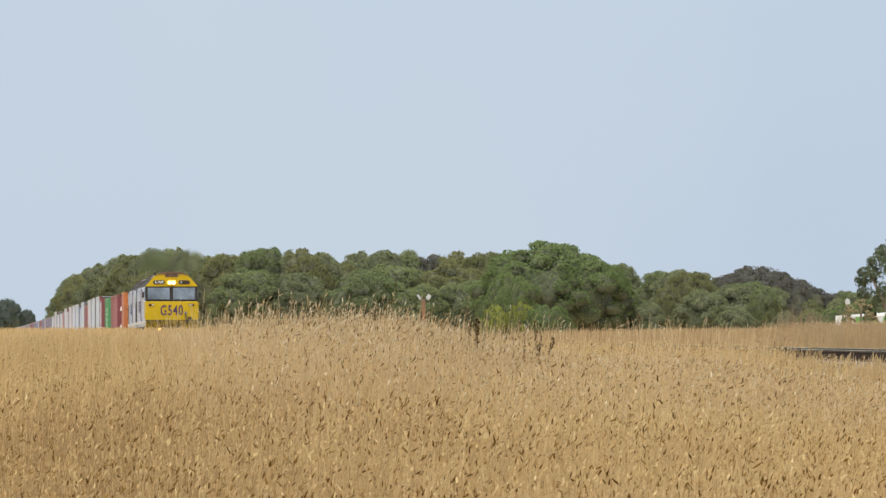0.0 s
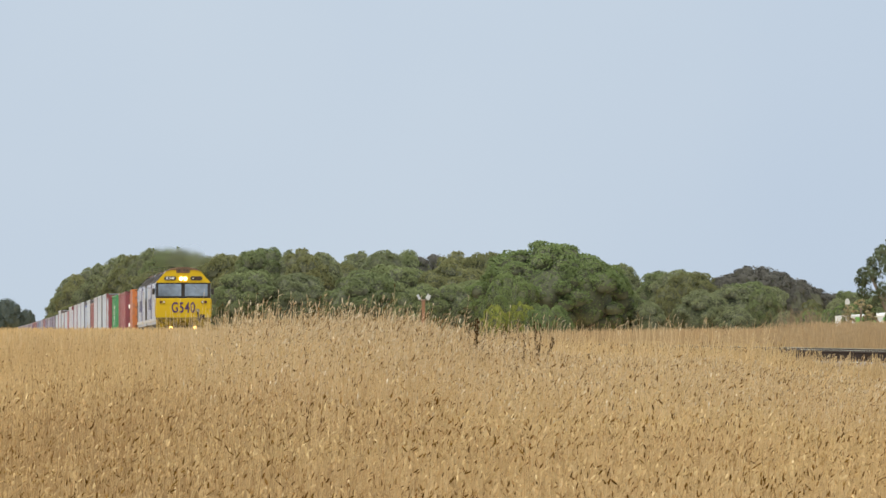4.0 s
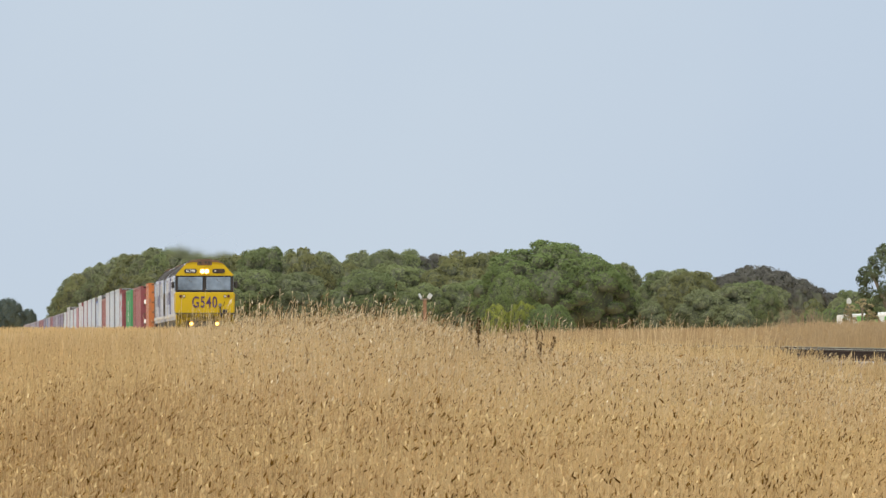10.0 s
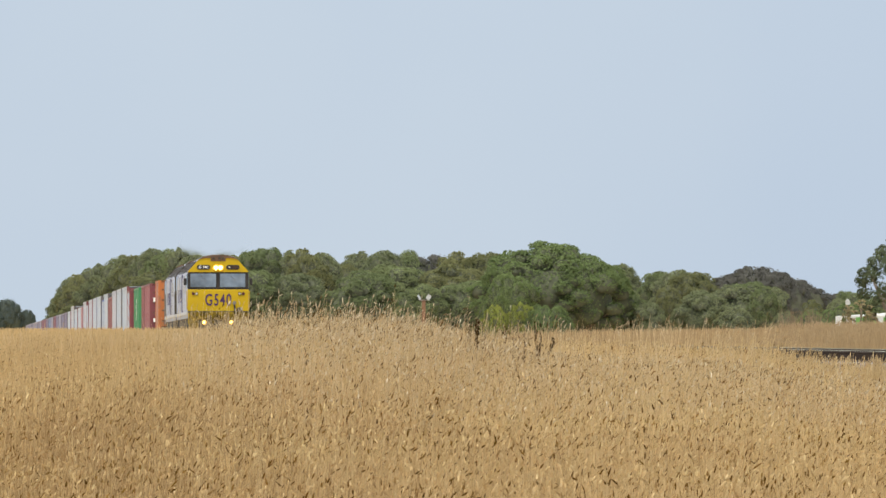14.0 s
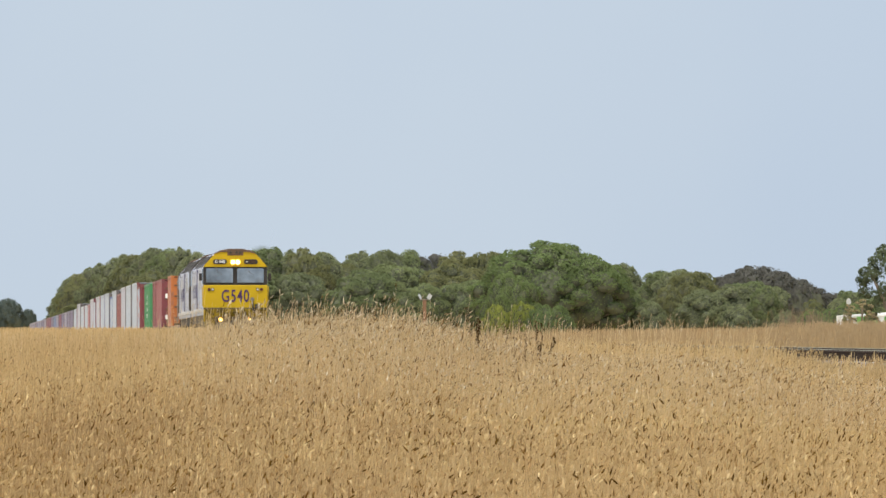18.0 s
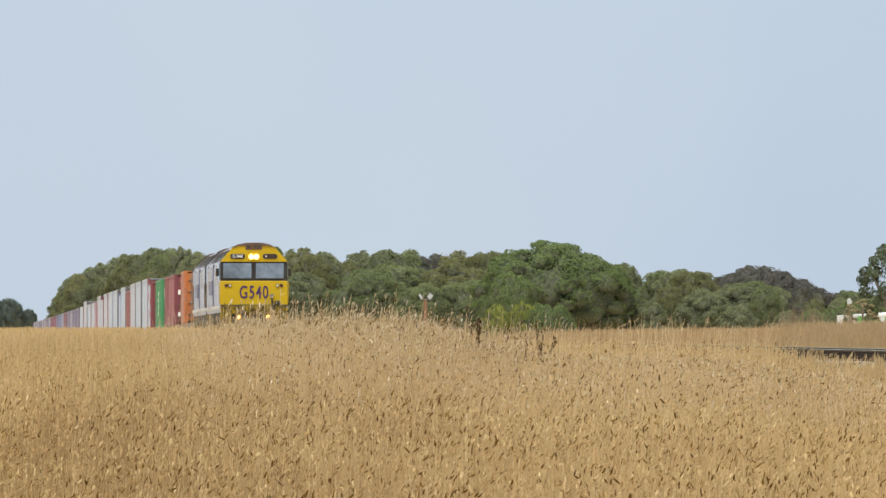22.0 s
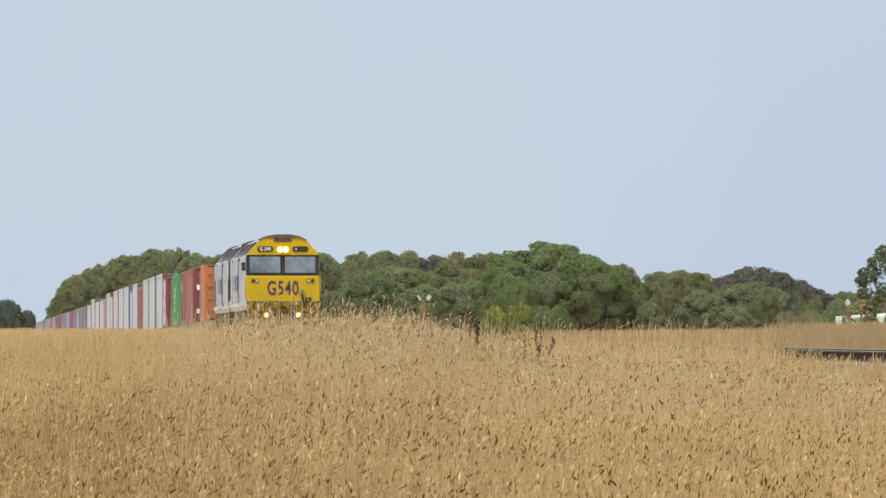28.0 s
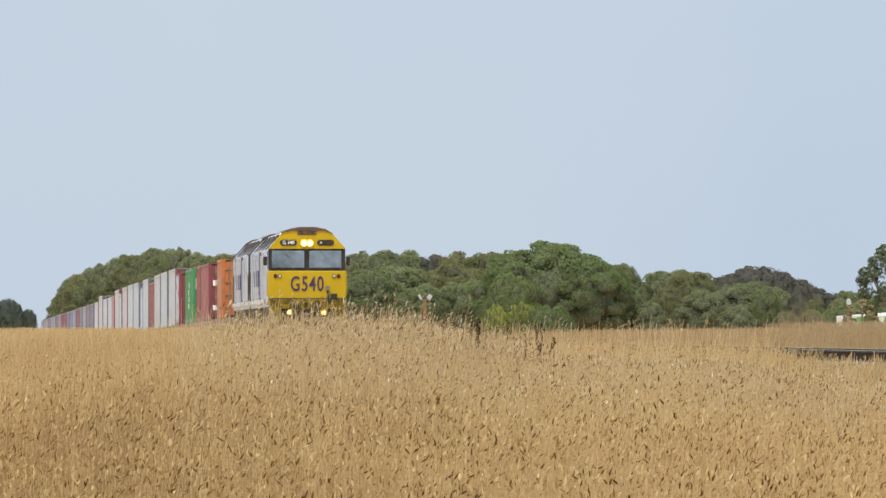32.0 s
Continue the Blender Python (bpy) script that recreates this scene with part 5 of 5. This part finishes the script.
SWAY = []
rng = np.random.default_rng(21)
GRASS_LABEL = "dense stand of ripe straw-coloured grass with brown seed heads"
for k, (y0, y1) in enumerate(zip(np.arange(47, 101, 3.0), np.arange(50, 104, 3.0))):
    xa, xb = y0 * 130 / F, y1 * 1840 / F
    for j in range(2):
        x0, x1 = xa + (xb - xa) * j / 2, xa + (xb - xa) * (j + 1) / 2
        n = int((x1 - x0) * (y1 - y0) * (175 if y0 < 83 else 150))
        x, y = rng.uniform(x0 - 0.1, x1 + 0.1, n), rng.uniform(y0 - 0.1, y1 + 0.1, n)
        # a slight clumping
        keep = np.array([noise.noise(Vector((a * 1.3, b * 0.8, 0.0))) for a, b in zip(x, y)]) + rng.uniform(-0.5, 0.9, n) > -0.25
        x, y = x[keep], y[keep]
        o = ((x0 + x1) / 2, (y0 + y1) / 2, float(land((x0 + x1) / 2, (y0 + y1) / 2)))
        # more of the darker stalks towards the near left
        tone_mix = (rng.uniform(size=len(x)) < 0.08 + 0.5 * (1 - ease(200, 1150, x / y * F)) * (1 - ease(62, 84, y))).astype(int)
        tone_mix[rng.uniform(size=len(x)) < 0.55 * ease(66, 84, y) * ease(430, 640, x / y * F)] = 2
        SWAY.append((stalks("grass", rng, x, y, tall_here(rng, x, y, len(x)), GRASS_LABEL, origin=o, plain=y0 > 70, mix=tone_mix), o))
# a loose stand of taller stalks along the crest
n = 3200
y = rng.uniform(84, 98, n)
x = y / 95 * rng.normal(4.1, 1.0, n)
keep = (x * 95 / y > 2.4) & (x * 95 / y < 5.8)
x, y = x[keep], y[keep]
ob = stalks("tall_grass", rng, x, y, 0.93 + np.abs(rng.normal(0.0, 0.12, len(x))), "taller pale grass stalks along the crest of the field", head_len=0.044, thick=0.0022, lean=0.12, slim=0.85)
ob.data.materials[0], ob.data.materials[1] = M["pale_stem"], M["pale_head"]
n = 330
y = rng.uniform(86, 97, n)
x = y / 95 * rng.uniform(5.0, 7.9, n)
top = EYE_Z + 0.03 + 0.13 * rng.uniform(-1, 1, n) * rng.uniform(size=n)
ob = stalks("tall_grass", rng, x, y, top - land(x, y), "scattered bleached grass stalks above the field", head_len=0.04, thick=0.0022, lean=0.03, slim=0.55)
ob.data.materials[0], ob.data.materials[1] = M["pale_stem"], M["pale_head"]
n = 420
y = rng.uniform(88, 97, n)
x = y / 95 * rng.uniform(0.9, 2.9, n)
top = EYE_Z - 0.035 + 0.07 * rng.uniform(-1, 1, n) * rng.uniform(size=n)
ob = stalks("tall_grass", rng, x, y, top - land(x, y), "thin ragged grass stalks along the edge of the field", head_len=0.03, thick=0.0022, lean=0.08, slim=0.6)
ob.data.materials[0], ob.data.materials[1] = M["pale_stem"], M["pale_head"]
# darker and paler stalks scattered through the near side of the field
for heads, stems, n, length, label in (("brown_head", "stem", 650, 0.034, "scattered brown seed heads in the ripe grass"), ("pale_head", "pale_stem", 450, 0.03, "scattered bleached stalks in the ripe grass")):
    y = (52 if heads == "brown_head" else 74) + (45 if heads == "brown_head" else 23) * rng.uniform(size=n) ** 0.8
    x = y / 95 * (3.2 + 7.0 * rng.uniform(size=n) ** 0.9)
    ob = stalks("tall_grass", rng, x, y, 0.88 + np.abs(rng.normal(0.0, 0.05, n)), label, head_len=length, thick=0.0022, lean=0.03, slim=1.1)
    ob.data.materials[0], ob.data.materials[1] = M[stems], M[heads]
# the level field between the crest and the line, and beyond it
for y0, y1, dens, thick in ((101, 130, 34, 0.005), (130, 180, 11, 0.007), (180, 260, 5, 0.010)):
    x0, x1 = y0 * 110 / F, min(TRACK_X - 2.9, y1 * 1860 / F)
    n = int((x1 - x0) * (y1 - y0) * dens)
    x, y = rng.uniform(x0, x1, n), rng.uniform(y0, y1, n)
    low = 1 - 0.27 * ease(990, 1120, x / y * F) - 0.38 * ease(TRACK_X - 6.5, TRACK_X - 3.0, x)
    stalks("grass", rng, x, y, (0.97 - 0.1 * rng.uniform(size=n)) * low, "straw-coloured dry grass running back to the railway", head_len=0.026, thick=thick, plain=True, blades=0)
for y0, y1, dens, thick in ((170, 260, 12, 0.006), (260, 380, 5.5, 0.009), (380, 560, 1.8, 0.014)):
    n = int(12 * (y1 - y0) * dens)
    y = rng.uniform(y0, y1, n)
    x = np.maximum(TRACK_X + 3.0, y * 800 / F) + rng.uniform(0, 1, n) * np.maximum(2.0, y * (1620 if y0 < 380 else 1860) / F - np.maximum(TRACK_X + 3.0, y * 800 / F) + rng.exponential(0.6, n))
    if y0 < 380:
        keep = x * F / y < 1500 + 170 * rng.uniform(size=n)
        x, y = x[keep], y[keep]
        n = len(x)
    ob = stalks("grass", rng, x, y, (0.46 if y0 < 380 else 0.74) + 0.12 * rng.uniform(size=n), "straw-coloured dry grass beyond the railway", head_len=0.045, thick=thick, plain=True, blades=0)
    ob.data.materials[0] = ob.data.materials[1] = M["dull_straw"]
# brown rank weeds beyond the line by the farm
n = 7000
y = rng.uniform(214, 300, n)
x = y * (1545 + 315 * rng.uniform(size=n) ** 0.6) / F
ob = stalks("weeds", rng, x, y, rng.uniform(0.42, 0.68, n), "brown dead weeds along the railway fence", head_len=0.09, thick=0.008, lean=0.02, plain=True, blades=0)
ob.data.materials[0] = ob.data.materials[1] = M["reed"]
tagged(ob, category="weeds")
n = 260
y = rng.uniform(420, 450, n)
x = y * rng.uniform(1588, 1660, n) / F
ob = stalks("weeds", rng, x, y, rng.uniform(1.1, 1.95, n), "tall grey-brown dead weeds in front of the trees", head_len=0.12, thick=0.014, lean=0.0, plain=True, blades=0)
ob.data.materials[0] = ob.data.materials[1] = M["dead_stalk"]
tagged(ob, category="weeds")
# ragged tufts along the foot of the bank
n = 12000
y = rng.uniform(128, 262, n)
x = rng.uniform(TRACK_X - 5.2, TRACK_X - 2.3, n)
ragged = np.array([noise.noise(Vector((a * 0.9, b * 0.22, 7.0))) for a, b in zip(x, y)])
top = rail_z(y) - 0.14 + 0.28 * ragged + 0.20 * rng.uniform(size=n) - 0.24 * ease(1570, 1690, x / y * F) + 0.06 * (1 - ease(1230, 1400, x / y * F))
keep = top - land(x, y) > 0.12
x, y, top = x[keep], y[keep], top[keep]
stalks("grass", rng, x, y, top - land(x, y), "ragged dry grass along the railway bank", head_len=0.05, thick=0.005, plain=True, blades=0)
n = 6000
y = rng.uniform(128, 240, n)
x = rng.uniform(TRACK_X - 3.4, TRACK_X - 1.9, n)
top = rail_z(y) - 0.06 + 0.16 * rng.uniform(size=n) + 0.07 * np.sin(y * 1.7) - 0.14 * ease(1530, 1660, x / y * F)
ob = stalks("grass", rng, x, y, np.maximum(0.12, top - land(x, y)), "short dry grass at the shoulder of the ballast", head_len=0.05, thick=0.007, plain=True, blades=0)


def make_dock(bearing, d, top, seed, full):
    """A dead dock plant: an upright stalk packed with dark seed clusters."""
    rng = np.random.default_rng(seed)
    x, y, z = spot(bearing, d)
    h = EYE_Z + top * d / F - z
    dock = tagged(new("dock_plant"), "dead dark brown dock plant with seed clusters", "weed", group="dock plants in the grass")
    dock.matrix_basis = pose(x, y, z, 0, rng.uniform(-3, 6), rng.uniform(0, 360))
    for b in range(1 + int(rng.uniform() < 0.4)):
        lean = Vector((rng.normal(0, 0.05), rng.normal(0, 0.05), 0)) * (1 if b else 0)
        a = Vector((0, 0, h * 0.35 if b else -0.05))
        e = Vector((lean.x * h * 1.2, lean.y * h * 1.2, h * (1.0 if b == 0 else rng.uniform(0.75, 0.95))))
        part("stalk", limb([a, a.lerp(e, 0.5), e], 0.007, 0.004, 5), M["reed"], dock)
        V, Fc, total = [], [], 0
        for t in np.linspace(0.80, 1.0, 15):
            c = a.lerp(e, t) + Vector((rng.normal(0, 0.008), rng.normal(0, 0.008), 0))
            v, f, _ = leaves(rng, c, 0.0105 * full * rng.uniform(0.4, 1.3), 18, 0.0075 * full)
            V.append(v)
            Fc.append(f + total)
            total += len(v)
        ob = new("seed_spike", finish("seed_spike", np.concatenate(V), np.concatenate(Fc), [M["dock"]]))
        ob.parent = dock
        tagged(ob, kind="stuff")


for i, (b, d, top) in enumerate(((1038, 90, 9), (1041, 90, 0), (1104, 91, -3), (1150, 91, 6), (1156, 92, 2), (1046, 90, -18), (1118, 88, -16), (1132, 91, 4), (1112, 90, -22))):
    make_dock(b, d, top, 50 + i, 1.15 if i == 0 else 0.75 if b > 1140 else 0.6)

# ---------------------------------------------------------------- sleepers
bm = boxed(-1.3, 1.3, -0.12, 0.12, -0.30, -0.172, bevel=0.0)
for v in bm.verts:
    if v.co.z > -0.2:
        v.co.y *= 0.82
sleeper_mesh = bpy.data.meshes.new("sleeper")
bm.to_mesh(sleeper_mesh)
bm.free()
sleeper_mesh.materials.append(M["sleeper"])
for i in range(290):
    y = 140 + i * 0.68
    s = new("sleeper", sleeper_mesh)
    s.parent = track
    s.location = (TRACK_X, y, float(rail_z(y)))


# ---------------------------------------------------------------- what moves
def motions():
    times = [2.0 * i for i in range(17)]
    for mover in MOVERS:
        thing, behind, length = mover[:3]
        lift = mover[3] if len(mover) > 3 else 0.0
        rows = []
        for t in times:
            y = START - SPEED * t + behind
            za, zb = float(rail_z(y)), float(rail_z(y + length))
            rows.append((t, pose(TRACK_X, y, za + lift, math.degrees(math.atan2(zb - za, length)))))
        walk(thing, rows)
    # the engines' wheels roll along the rails
    for eng in (engine, engine_2):
        for bogie in [c for c in eng.children if c.name.startswith("bogie")]:
            ahead = 1 if bogie.matrix_basis.to_3x3()[1][1] > 0 else -1
            for w in bogie.children:
                spot_, flip = w.matrix_basis.translation.copy(), w.matrix_basis.to_3x3()[0][0]
                rows = []
                for k in range(321):
                    turned = SPEED * 0.1 * k / 0.48 * ahead * (1 if flip > 0 else -1)
                    rows.append((0.1 * k, pose(*spot_, math.degrees(turned), 0, 0 if flip > 0 else 180)))
                walk(w, rows)
    # the hot air rides above the stack and wanders
    for k, puff in enumerate(HAZE):
        rows = []
        for t in range(33):
            y = START - SPEED * t + 6.0 + 3.4 * k
            side_ = (-0.75, 0.95, 0.1)[k] + 0.35 * math.sin(0.7 * t + 2.1 * k)
            lift = (5.02, 5.02, 4.82)[k] + 0.06 * math.sin(1.3 * t + k)
            rows.append((float(t), pose(TRACK_X + side_, y, float(rail_z(y)) + lift, 0, 5 * math.sin(0.6 * t + k), 0)))
        walk(puff, rows)
    # the wind: each patch of grass leans and comes back, the gusts running downwind
    for i, (patch, o) in enumerate(SWAY):
        rows = []
        for k in range(41):
            t = 0.8 * k
            a = 0.45 * math.sin(1.9 * t + 0.35 * o[1] + 0.7 * o[0]) + 0.3 * math.sin(3.3 * t + 1.7 * i)
            rows.append((t, pose(*o, 0.15 * math.sin(2.3 * t + i), a, 0)))
        walk(patch, rows)


motions()
